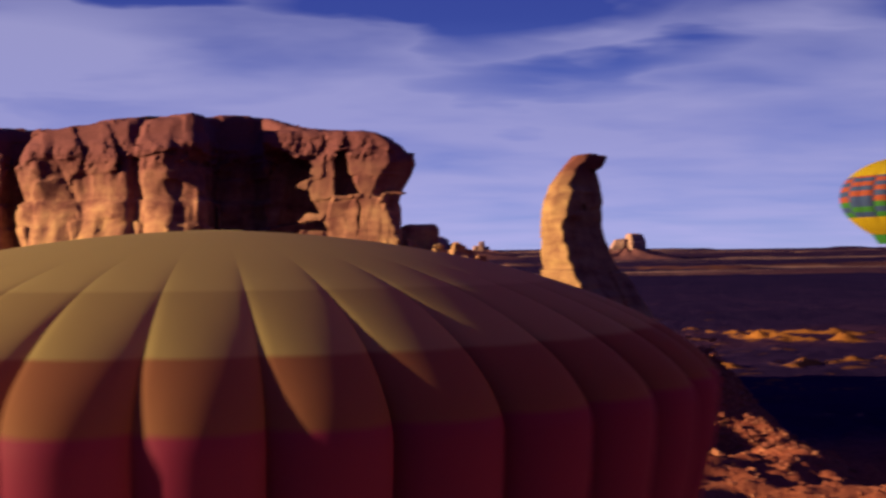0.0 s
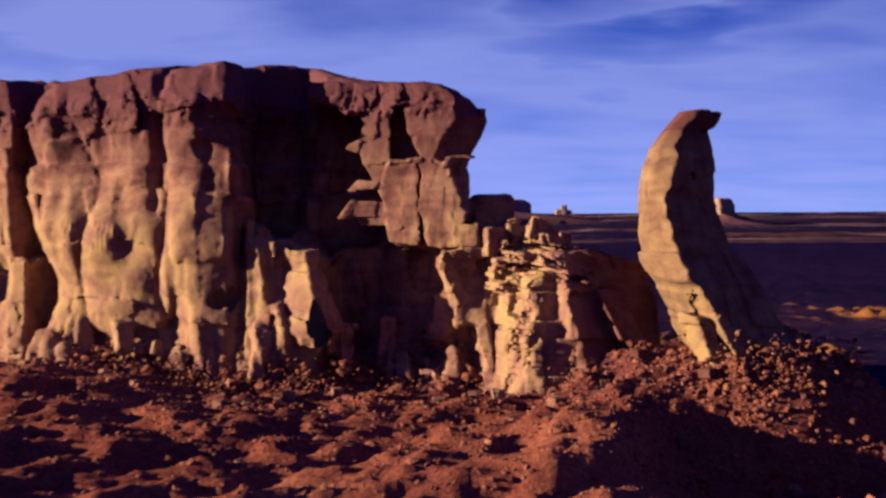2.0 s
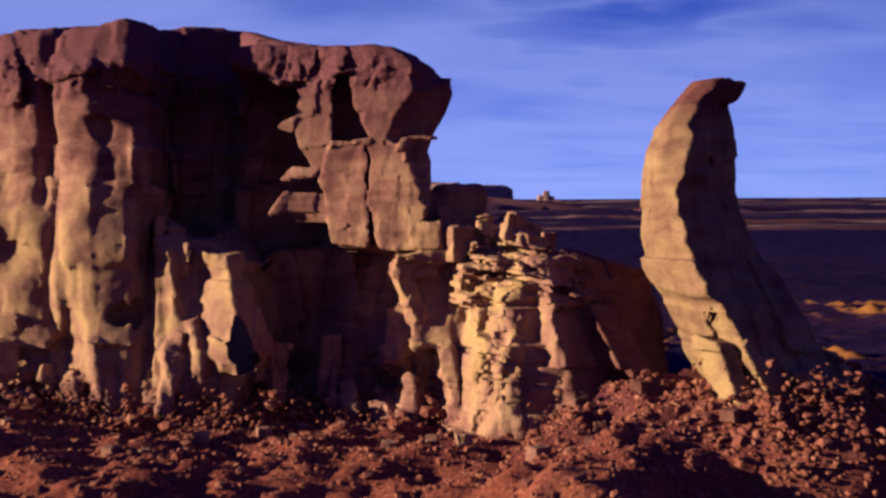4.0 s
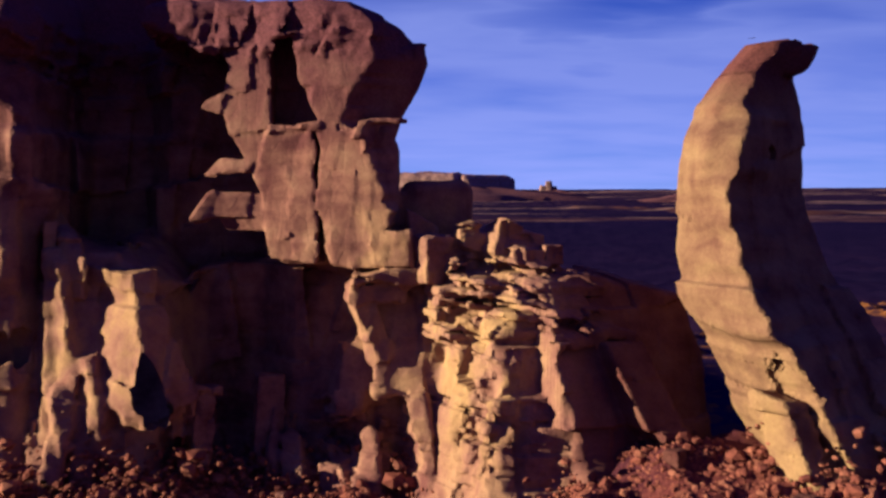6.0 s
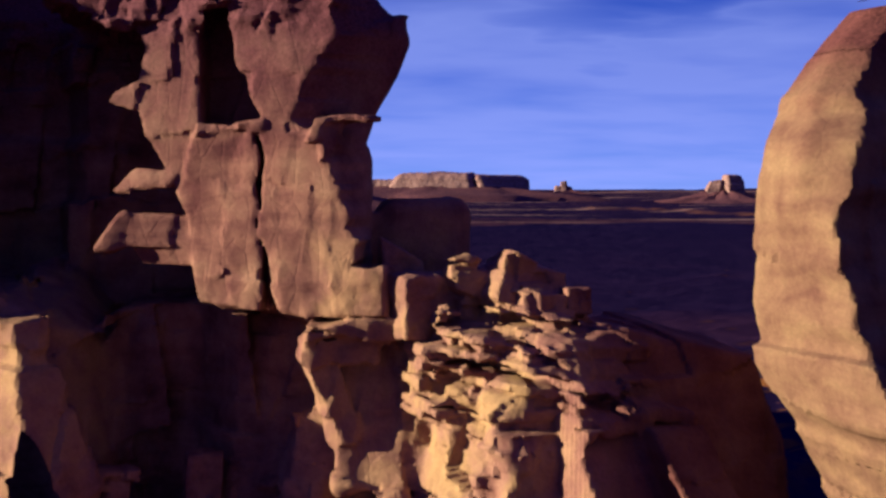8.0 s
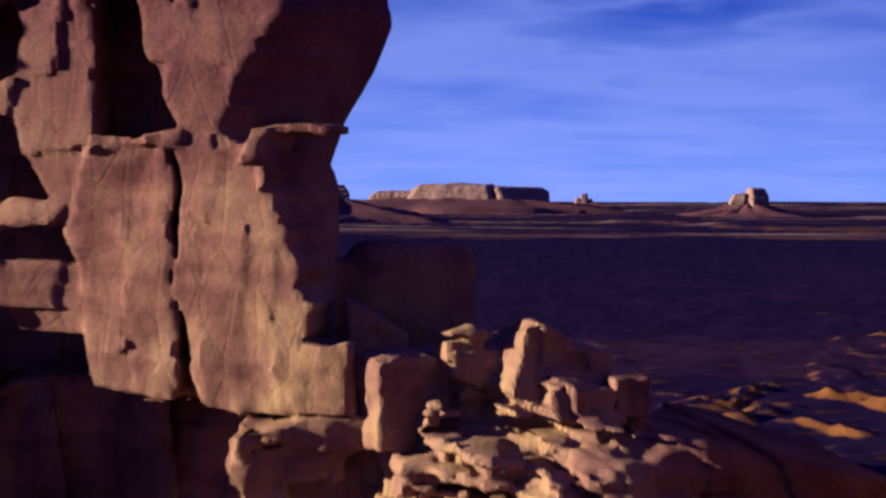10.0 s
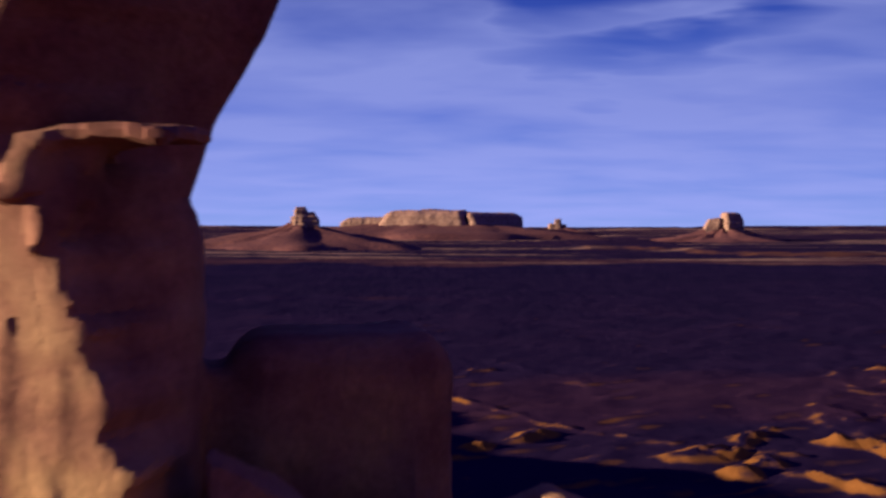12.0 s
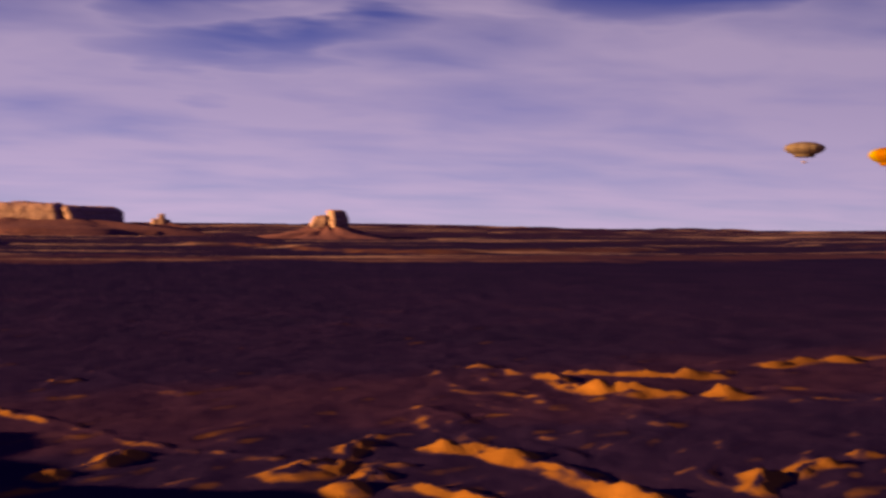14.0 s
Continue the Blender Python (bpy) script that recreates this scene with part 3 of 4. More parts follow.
    stamp(d, x, y, z, (-72.0, 214.0, 72), (8.0, 5.0, 7.0), -10, (0.0, 0.05), 1.5, 0.6)
    d = np.maximum(d, -egg_distance(x, y, z, (-73.0, 208.5, 95.0), (5.0, 3.4, 5.5)))
    d = np.maximum(d, -egg_distance(x, y, z, (-104.0, 224.5, 96.0), (4.0, 3.4, 8.0)))
    d = np.maximum(d, -egg_distance(x, y, z, (-68.0, 211.5, 52.0), (5.5, 5.0, 9.0)))
    # wedges of the bench with bright western faces
    for c, half, turn in (((-44.6, 207.2, 56.0), (8.2, 4.2, 12.8), -42), ((-55.0, 209.5, 56.0), (2.6, 3.0, 12.5), -35), ((-38.6, 207.0, 48.0), (2.4, 2.6, 9.0), -50), ((-50.0, 206.0, 45.0), (2.4, 2.6, 8.0), -38)):
        stamp(d, x, y, z, c, half, turn, (-0.22, 0.14), 0.25, 0.3)
    # the saddle's nose, rounding from its sunlit western face into the smooth shaded slab of its flank
    flank = 0.38 * (x - 35.3) - 0.80 * (y - 180.4) + 0.46 * (z - 45.8)
    nose = smax(-0.84 * (x - 13.6) - 0.46 * (y - 185.0) + 0.28 * (z - 55), -0.02 * (x - 20) - 0.94 * (y - 182.0) + 0.33 * (z - 55), 1.5)
    body = smax(smax(flank, nose, 3.0), np.maximum(z - np.interp(x, [12, 20, 26], [61, 64, 68.0]), 0.29 * (x - 26) + 0.96 * (z - 69.0)), 0.8)
    body = np.maximum(np.maximum(body, y - 206), np.maximum(x - 46.5 - 0.25 * (56 - z), 24 - z))
    d = smin(d, body, 0.4)
    # a plate that has split from the slab
    stamp(d, x, y, z, (34.8, 183.0, 51.6), (3.2, 3.2, 6.2), 26, (-0.42, 0.575), 0.15, 0.15)
    # ribs of the bench and the saddle
    for px, py, pz, half, turn, ly in ((-59.5, 210.5, 55, (1.2, 3.0, 15), 12, 0.10), (-3.0, 206.0, 40, (4.0, 3.0, 6), -12, 0.2),):
        stamp(d, x, y, z, (px, py, pz), half, turn, (0.0, ly), 0.3, 0.3)
    for n in range(12):
        slab(d, x, y, z, (-11.6 + 0.9 * (n % 3) - 0.15 * n, 204.6 - 0.6 * (n % 2), 43 + 1.25 * n), (2.2 - 0.5 * (n % 2), 3.0, 0.75), 14 * n, 0.2 * (n % 3))
    # loose lumps and pillars along the foot of the wall
    rnd = random.Random(5)
    for n in range(60):
        px = -120 + 150 * (n + rnd.random()) / 60
        py = np.interp(px, [-120, -98, -77, -62, -48, -40, -30, -20, -9, 3, 12, 27, 31], [233, 220, 211, 211, 203, 205, 213, 211, 203, 198, 193, 178, 184]) - rnd.uniform(0, 4.5)
        top, w = 31 + rnd.uniform(1, 4.2) ** 2, rnd.uniform(0.8, 2.6)
        stamp(d, x, y, z, (px, py, top - 7), (w, w * rnd.uniform(0.7, 1.2), 7), rnd.uniform(0, 90), (rnd.uniform(-0.3, 0.1), 0.4), 0.12, 0.15)
    for n in range(170):
        px, pz = rnd.uniform(-118, 29), 31.5 + 15 * rnd.random() ** 1.3
        py = np.interp(px, [-120, -98, -77, -62, -48, -40, -30, -20, -9, 3, 12, 27, 31], [235, 221, 212, 212, 204, 206, 214, 212, 204, 199, 194, 180, 186]) - 1.5 + 0.22 * (pz - 28) + rnd.uniform(-1.2, 1.0)
        slab(d, x, y, z, (px, py + 1.5, pz), (rnd.uniform(0.5, 1.7), rnd.uniform(1.8, 3.2), rnd.uniform(0.45, 1.4)), rnd.uniform(-45, 45), rnd.uniform(-0.3, 0.3))
    return d


def mesa_rough(x, y, z):
    # the face of the headland is a smooth fresh slab; the saddle is splintered
    flat = ease(-38, -30, x) * ease(67, 69, z) * ease(104.5, 101, z) * np.maximum(ease(10, 5, x) * ease(212, 207, y), ease(15, 13, x) * ease(201, 205, y))
    top = ease(-12, -8, x) * ease(56, 62, z) * (1 - flat)
    slab_side = ease(24, 29, x) * ease(63.5, 60, z) * ease(34, 42, z)
    fresh = (0.15 + 0.27 * ease(-6, -10, x)) * facets(x + 0.3 * y, z, 6.0, 7.0, 41, 0.6, 2.6) + 0.12 * np.interp(z, [74, 78], [1.0, 0.2]) * facets(x + 0.3 * y, z, 1.6, 1.8, 43, 1.5, 2.0)
    nose = ease(6, 10, x) * ease(27, 22, x) * ease(64, 60, z)
    run = y - 0.4 * x
    broken = nose * (facets(run, z, 6.5, 7.5, 47, 1.6, 3.0) + facets(run, z, 3.6, 1.5, 53, 0.7, 0.8) + 0.8 * fbm(x * 0.2, y * 0.2, z * 0.14, 3) + 1.8 * np.maximum(0, vnoise(x * 0.16, y * 0.16, z * 0.14 + 21) - 0.35))
    plates = ease(6, 9, x) * ease(33, 28, x) * ease(56, 60, z) * ease(203, 200, y) * facets(0.8 * x + 0.6 * y, z + 0.12 * x, 7.0, 1.15, 61, 1.5, 0.9)
    return plates + broken + flat * fresh + bedding(x, y, z) * (1 - 0.93 * flat) * (1 - 0.6 * top) * (1 - 0.6 * slab_side) * np.interp(x, [-64, -58, -36, -20, -5], [1.0, 0.85, 0.85, 0.85, 0.7])


mesa = tagged(new("mesa"), "layered red sandstone mesa with sheer cliffs and a rubble foot", "mesa")
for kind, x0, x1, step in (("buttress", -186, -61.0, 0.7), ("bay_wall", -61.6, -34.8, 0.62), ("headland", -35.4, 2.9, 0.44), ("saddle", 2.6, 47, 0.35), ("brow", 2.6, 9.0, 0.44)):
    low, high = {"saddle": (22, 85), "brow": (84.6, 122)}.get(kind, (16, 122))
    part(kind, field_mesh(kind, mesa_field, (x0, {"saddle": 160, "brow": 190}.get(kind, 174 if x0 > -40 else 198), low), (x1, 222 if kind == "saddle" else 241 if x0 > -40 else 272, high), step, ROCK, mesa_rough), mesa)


# unseen body of the mesa behind the cliffs, added to shade the valley
def back_field(x, y, z):
    d2 = poly_distance(x[..., 0], y[..., 0], [(-420, 270), (-186, 262), (-60, 288), (-48, 300), (-80, 400), (-120, 520), (-185, 700), (-420, 720)])[..., None]
    # the top steps down northwards so that sun reaches the banks
    return smax(d2 - np.interp(z, [0, 30, 60, 100, 118], [22, 8, 2, 0, -6]), z - np.interp(y, [270, 330, 360, 420, 450, 520, 560, 640, 700], [118, 112, 78, 76, 50, 50, 38, 42, 38]), 4.0)


part("unseen_plateau", field_mesh("unseen_plateau", back_field, (-440, 240, 0), (-20, 745, 124), 4.0, ROCK, lambda x, y, z: 4 * fbm(x * 0.04, y * 0.04, z * 0.02, 3)), mesa)


# ---------------------------------------------------------------- the spire
def spire_field(x, y, z):
    zs = [20, 32, 40, 46, 52, 60, 66, 72, 80, 88, 93, 97, 99.5, 101.5]
    cut = lambda vals: np.interp(z, zs, vals)
    west = (cut([60, 60, 57, 54, 51, 47, 43.2, 42.2, 42.4, 42.8, 44.6, 47.4, 49.4, 51]), cut([186, 186, 187, 188, 188, 189, 190, 190, 190, 189, 188, 187, 186, 185]))
    edge = (cut([72, 68, 64.5, 61.5, 58.5, 55, 50, 47.4, 47.2, 50.2, 50.2, 51.5, 53.5, 55]), cut([159, 163, 166, 168, 169.5, 171.5, 175, 177, 178, 178.5, 179, 179, 179.5, 180]))
    east = (cut([100, 88, 82, 78, 74, 70, 66, 63.5, 60.2, 59.2, 58.6, 57.4, 57.5, 59]), cut([168, 172, 174, 175, 177, 179, 181, 182, 184, 184, 184, 184, 183, 182.5]))
    back = (cut([66, 64, 62, 60, 58, 56, 54, 52, 51.5, 51, 51.5, 51, 52.5, 54]), cut([222, 214, 209, 206, 204, 202, 200, 199, 198, 197, 195, 192, 190, 188]))
    wob = 1.1 * vnoise(0 * z + 3, 0 * z, z * 0.21) + 0.6 * vnoise(0 * z + 9, 0 * z, z * 0.55)
    edge = (edge[0] + wob * ease(50, 60, z), edge[1])
    d = -1e3
    near = np.interp(z, [20, 60, 88, 97, 101], [0.97, 0.935, 0.935, 0.97, 0.985])
    west, edge = [(2.75 + near * (px - 2.75), 26.45 + near * (py - 26.45)) for px, py in (west, edge)]
    lift = 1.5 * ease(78, 85, z)
    mid = (0.45 * west[0] + 0.55 * edge[0] - lift, 0.45 * west[1] + 0.55 * edge[1] - lift)
    ring = [west, mid, edge, east, back]
    for (ax, ay), (bx, by) in zip(ring, ring[1:] + ring[:1]):
        ex, ey = bx - ax, by - ay
        n = np.sqrt(ex * ex + ey * ey)
        d = smax(d, ((x - ax) * ey - (y - ay) * ex) / n, 0.5)
    d = smax(d, z - 101.6, 0.8)
    d = smin(d, box_distance(x, y, z, (54.6, 182.0, 99.8), (4.2, 3.0, 1.7), 12, (0.7, 0.0), 0.5), 0.4)
    # bites out of the southern edge
    carve(d, x, y, z, (50.4, 176.0, 86.0), (3.2, 2.2, 1.3), 30, (0.0, 0.0), 0.2)
    carve(d, x, y, z, (49.2, 176.6, 82.4), (1.3, 1.3, 2.8), 35, (0.1, 0.0), 0.2)
    carve(d, x, y, z, (48.2, 172.0, 72.0), (1.0, 1.6, 1.4), 40, (0.0, 0.0), 0.2)
    carve(d, x, y, z, (50.6, 170.6, 61.5), (1.5, 1.8, 2.2), 20, (-0.4, 0.0), 0.2)
    carve(d, x, y, z, (52.6, 165.5, 53.5), (0.9, 3.0, 6.0), 20, (-0.45, 0.3), 0.2)
    # the foot: splintered ribs and fallen blocks
    for c, half, turn in (((58.0, 168.5, 53.0), (3.4, 2.6, 5.0), -14), ((64.0, 170.0, 45.0), (4.2, 3.0, 6.5), 8), ((53.6, 163.5, 44.0), (1.6, 3.0, 9.0), 24), ((72.0, 172.0, 37.0), (4.6, 3.0, 7.0), 12), ((57.5, 163.5, 38.0), (2.0, 2.6, 8.0), 20)):
        stamp(d, x, y, z, c, half, turn, (-0.3, 0.25), 0.3, 0.3)
    rnd = random.Random(9)
    for n in range(34):
        u = n / 33
        px, py = 50 + 38 * u + rnd.uniform(-1.5, 1.5), np.interp(u, [0, 0.3, 1], [167, 157, 168]) + rnd.uniform(-3, 3)
        top = np.interp(u, [0, 0.3, 0.5, 1], [46, 50, 52, 34]) * rnd.uniform(0.72, 0.95)
        w = rnd.uniform(0.8, 2.2)
        stamp(d, x, y, z, (px, py + 2, top - 11), (w, w * rnd.uniform(0.7, 1.2), 11), rnd.uniform(0, 90), (rnd.uniform(-0.5, -0.1), 0.4), 0.15, 0.2)
    return d


def spire_rough(x, y, z):
    return bedding(x + 50, y, z - 4, 1.0) * np.interp(z, [30, 46, 58, 66, 90, 97], [0.8, 0.66, 0.5, 0.36, 0.34, 0.42])


spire = tagged(new("rock_spire"), "tall leaning sandstone spire on a broken rubble foot", "rock spire")
for kind, z0, z1 in (("pedestal", 14, 57.5), ("shaft", 57.0, 97.5), ("caprock", 97.0, 102.5)):
    part(kind, field_mesh(kind, spire_field, (36, 146, z0), (102, 226, z1), 0.5, SPIRE_ROCK, spire_rough), spire)


# ---------------------------------------------------------------- the ground
BANKS = ((4.0, 1.8, ((-60, 720), (-19, 741), (5, 745), (29, 702), (55, 653), (80, 623), (107, 592))),
         (4.0, 1.6, ((107, 592), (141, 610), (169, 627), (206, 648), (249, 668), (290, 690), (364, 668), (433, 653))),
         (9.0, 4.2, ((33, 580), (60, 606))), (6.0, 2.6, ((6, 544), (32, 561))), (6.0, 2.4, ((-70, 600), (-30, 618))),
         (10.0, 4.6, ((103, 560), (122, 580), (147, 603))), (10.0, 4.6, ((106, 562), (128, 568), (140, 558), (118, 534))),
         (12.0, 5.0, ((171, 588), (187, 578), (192, 555), (197, 525), (206, 500))), (8.0, 3.5, ((220, 601), (248, 597))), (8.0, 3.5, ((138, 529), (151, 512))),
         (13.0, 5.4, ((283, 815), (300, 780), (296, 735), (297, 701), (320, 696), (349, 684), (370, 676))), (11.0, 4.5, ((320, 775), (372, 748), (420, 760))),
         (12.0, 4.6, ((444, 779), (500, 785), (566, 802))), (10.0, 4.0, ((250, 500), (300, 530), (350, 525))))


def ground_height(x, y):
    r = np.hypot(x, y)
    plain = 5 + 0.0193 * np.maximum(0, r - 750) ** 1.0 * ease(750, 1300, r)
    apron = np.interp(y, [-400, -150, 0, 120, 190, 225, 300, 420], [0.2, 0.38, 0.56, 0.80, 1.0, 1.0, 0.45, 0.0])
    side = 1 - ease(66, 150, x + 0.15 * (y - 150))
    rise = (26.5 + 4 * ease(-60, -110, x)) * apron * side * (0.25 + 0.75 * ease(-420, -200, x)) + 7 * ease(52, 18, np.hypot(x - 66, y - 178))
    crest = 31 + 0.10 * (y - 180) + 4 * vnoise(y * 0.05, 0 * y, 0 * y + 3)
    spur = ease(90, 138, y) * ease(196, 178, y)
    rise = rise + spur * (7 * np.exp(-((x - crest) / 27) ** 2) * (x < crest) + (7 - 19 * ease(0, 22, x - crest) * ease(78, 46, x - crest) * ease(160, 132, y)) * (x >= crest) * ease(84, 60, x - crest))
    gully = fbm(x * 0.03 + y * 0.03, y * 0.075 - x * 0.05, 0 * x + 2, 4, 0.55)
    near = ease(420, 200, np.hypot(x - 10, y - 130))
    rubble = 1.3 * fbm(x * 0.16, y * 0.16, 0 * x + 6, 3, 0.6) + 2.3 * gully
    bends = vnoise(x * 0.012, y * 0.012, 0 * x + 41)
    bank = 1 - np.abs(fbm(x * 0.022 + 0.9 * bends, y * 0.012 + 0.5 * bends, 0 * x + 11, 4, 0.5)) * 2.6
    knobs = np.maximum(0, bank) ** 1.4 * 1.1 * ease(0.0, 0.3, fbm(x * 0.0065, y * 0.0065, 0 * x + 15, 3)) * ease(430, 520, y) * ease(1000, 700, y)
    # banks of bare earth along the washes: (half width, height, line)
    for wide, tall, line in BANKS:
        off = poly_distance(x + 5 * bends + 3 * vnoise(x * 0.06, y * 0.06, 0 * x + 31), y + 7 * vnoise(x * 0.05, y * 0.05, 0 * x + 51), list(line) + list(line)[::-1][1:-1])
        worn = 0.75 + 0.6 * vnoise(x * 0.07, y * 0.05, 0 * x + 61)
        worn = worn * (0.6 + 0.75 * np.abs(vnoise(x * 0.11, y * 0.09, 0 * x + 71) + 0.5 * vnoise(x * 0.25, y * 0.2, 0 * x + 77)))
        knobs = np.maximum(knobs, tall * worn * np.maximum(0, 1 - np.abs(off) / wide) ** 1.2)
    steps = ease(0.05, 0.25, fbm(x * 0.0011, y * 0.0028, 0 * x + 21, 4, 0.5)) * 8 * ease(1900, 2300, y)
    return plain + rise + near * rubble + knobs + steps + 0.8 * (1 - near) * gully


def spread(stops):
    """Grid lines whose spacing changes along (place, spacing) stops."""
    lines, at = [stops[0][0]], [p for p, _ in stops]
    while lines[-1] < stops[-1][0]:
        lines.append(lines[-1] + float(np.interp(lines[-1], at, [w for _, w in stops])))
    return np.array(lines)


def build_ground():
    xs = spread(((-4800, 150), (-500, 10), (-150, 2.5), (-100, 1.7), (100, 1.6), (300, 2.6), (500, 6), (1200, 25), (4800, 150)))
    ys = spread(((-1500, 60), (-300, 9), (0, 4), (110, 1.5), (230, 1.5), (330, 3), (430, 2.4), (780, 3), (1200, 8), (2500, 28), (4900, 70)))
    gx, gy = np.meshgrid(xs, ys, indexing="ij")
    verts = np.stack([gx, gy, ground_height(gx, gy)], -1).reshape(-1, 3)
    nx, ny = gx.shape
    i = np.arange((nx - 1) * (ny - 1))
    a = (i // (ny - 1)) * ny + i % (ny - 1)
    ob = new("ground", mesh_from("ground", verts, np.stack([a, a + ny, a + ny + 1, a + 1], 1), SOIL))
    tagged(ob, "red desert soil plain with painted shade and haze, out to the horizon", "ground", kind="structure")


build_ground()


def stones(count, seed, place, size):
    """Broken stones as one mesh: jittered icosahedra."""
    rnd = np.random.RandomState(seed)
    g = (1 + 5 ** 0.5) / 2
    base = np.array([(-1, g, 0), (1, g, 0), (-1, -g, 0), (1, -g, 0), (0, -1, g), (0, 1, g), (0, -1, -g), (0, 1, -g), (g, 0, -1), (g, 0, 1), (-g, 0, -1), (-g, 0, 1)]) / 1.9
    hull = bmesh.new()
    for v in base:
        hull.verts.new(v)
    bmesh.ops.convex_hull(hull, input=hull.verts)
    hull.verts.index_update()
    tris = np.array([[v.index for v in f.verts] for f in hull.faces])
    base = np.array([v.co for v in hull.verts])
    hull.free()
    pts = place(rnd, count)
    s = size(rnd, count)[:, None, None] * rnd.uniform(0.6, 1.3, (count, 1, 3))
    v = base[None] * rnd.uniform(0.72, 1.2, (count, 12, 1)) * s
    t = rnd.uniform(0, 6.283, count)
    c, n = np.cos(t)[:, None], np.sin(t)[:, None]
    v = np.stack([c * v[..., 0] - n * v[..., 1], n * v[..., 0] + c * v[..., 1], v[..., 2] * 0.75], -1) + pts[:, None]
    return v.reshape(-1, 3), (tris[None] + 12 * np.arange(count)[:, None, None]).reshape(-1, 3)


def on_ground(x, y, sink=0.1):
    return np.stack([x, y, ground_height(x, y) - sink], -1)


def talus_place(rnd, n):
    x = rnd.uniform(-150, 105, n)
    foot = np.interp(x, [-150, -120, -98, -77, -48, -25, 3, 27, 35, 50, 60, 85, 105], [246, 234, 219, 210, 201, 209, 200, 178, 184, 170, 154, 166, 170])
    return on_ground(x, foot + 3 - rnd.exponential(32, n))


v, q = stones(24000, 3, talus_place, lambda r, n: 0.22 + r.exponential(0.22, n).clip(0, 1.4))


def foot_place(rnd, n):
    x = rnd.uniform(-140, 92, n)
    x = np.where((x > 26) & (x < 48), x - 80, x)
    foot = np.interp(x, [-140, -120, -98, -77, -48, -25, 3, 27, 35, 50, 60, 85, 92], [244, 232, 217, 208, 200, 207, 197, 176, 182, 168, 153, 165, 168])
    up = rnd.exponential(1.6, n).clip(0, 7)
    p = on_ground(x, foot + 1.0 - rnd.exponential(3.0, n) + up * 0.6)
    p[:, 2] += up
    return p


v2, q2 = stones(5200, 8, foot_place, lambda r, n: 0.26 + r.exponential(0.28, n).clip(0, 1.5))
q = np.concatenate([q, q2 + len(v)])
v = np.concatenate([v, v2])
tagged(new("talus_rubble", mesh_from("talus_rubble", v, q, RUBBLE, False)), "broken red sandstone rubble scattered over the slope", "rubble", kind="stuff")


# ---------------------------------------------------------------- boulders
def boulder(label, centre, half, turn, lean=(0.0, 0.0), name="boulder"):
    """A joint-bounded block of sandstone that has come loose."""
    ob = new(name, field_mesh(name, lambda x, y, z: box_distance(x, y, z, centre, half, turn, lean, 0.10 * min(half)),
                              [c - 1.35 * max(half) - 0.8 for c in centre], [c + 1.35 * max(half) + 0.8 for c in centre], max(0.18, min(half) / 9), ROCK,
                              lambda x, y, z: 0.10 * min(half) * (facets(x + 0.5 * y, z, 0.9 * half[0], 0.8 * half[2], 5, 0.9, 2.2) + 0.8 * fbm(x * 0.9, y * 0.9, z * 0.9, 3))))
    return tagged(ob, label, "boulder", group="loose boulders")


boulder("squared sandstone block resting on the saddle ledge", (6.3, 200.0, 69.6), (4.5, 2.8, 3.8), 36)
boulder("small tilted sandstone block at the saddle edge", (24.0, 196.0, 70.6), (1.5, 1.3, 1.5), 14, (0.0, 0.2))
boulder("upright sandstone knob on the bench", (-59.2, 210.5, 72.6), (1.0, 1.0, 2.6), 20, (0.08, 0.0))
boulder("standing sandstone pillar at the cliff foot", (-22.7, 212.0, 42.0), (2.4, 2.0, 7.0), 15, (0.05, 0.1))
rnd = random.Random(21)
for n in range(26):
    bx = -118 + 9.0 * n * (1 if n < 17 else 0.9) + rnd.uniform(-3, 3)
    by = float(np.interp(bx, [-120, -98, -77, -48, -25, 3, 27, 35, 50, 60, 85, 120], [228, 213, 204, 196, 203, 193, 172, 176, 163, 149, 160, 166])) - rnd.uniform(0, 26)
    r = rnd.uniform(0.7, 1.5)
    bz = float(ground_height(np.array([bx]), np.array([by]))[0])
    boulder("fallen red sandstone boulder on the talus slope", (bx, by, bz + 0.45 * r), (r * rnd.uniform(0.9, 1.5), r, r * rnd.uniform(0.7, 1.1)), rnd.uniform(0, 90), (rnd.uniform(-0.2, 0.2), 0.1))


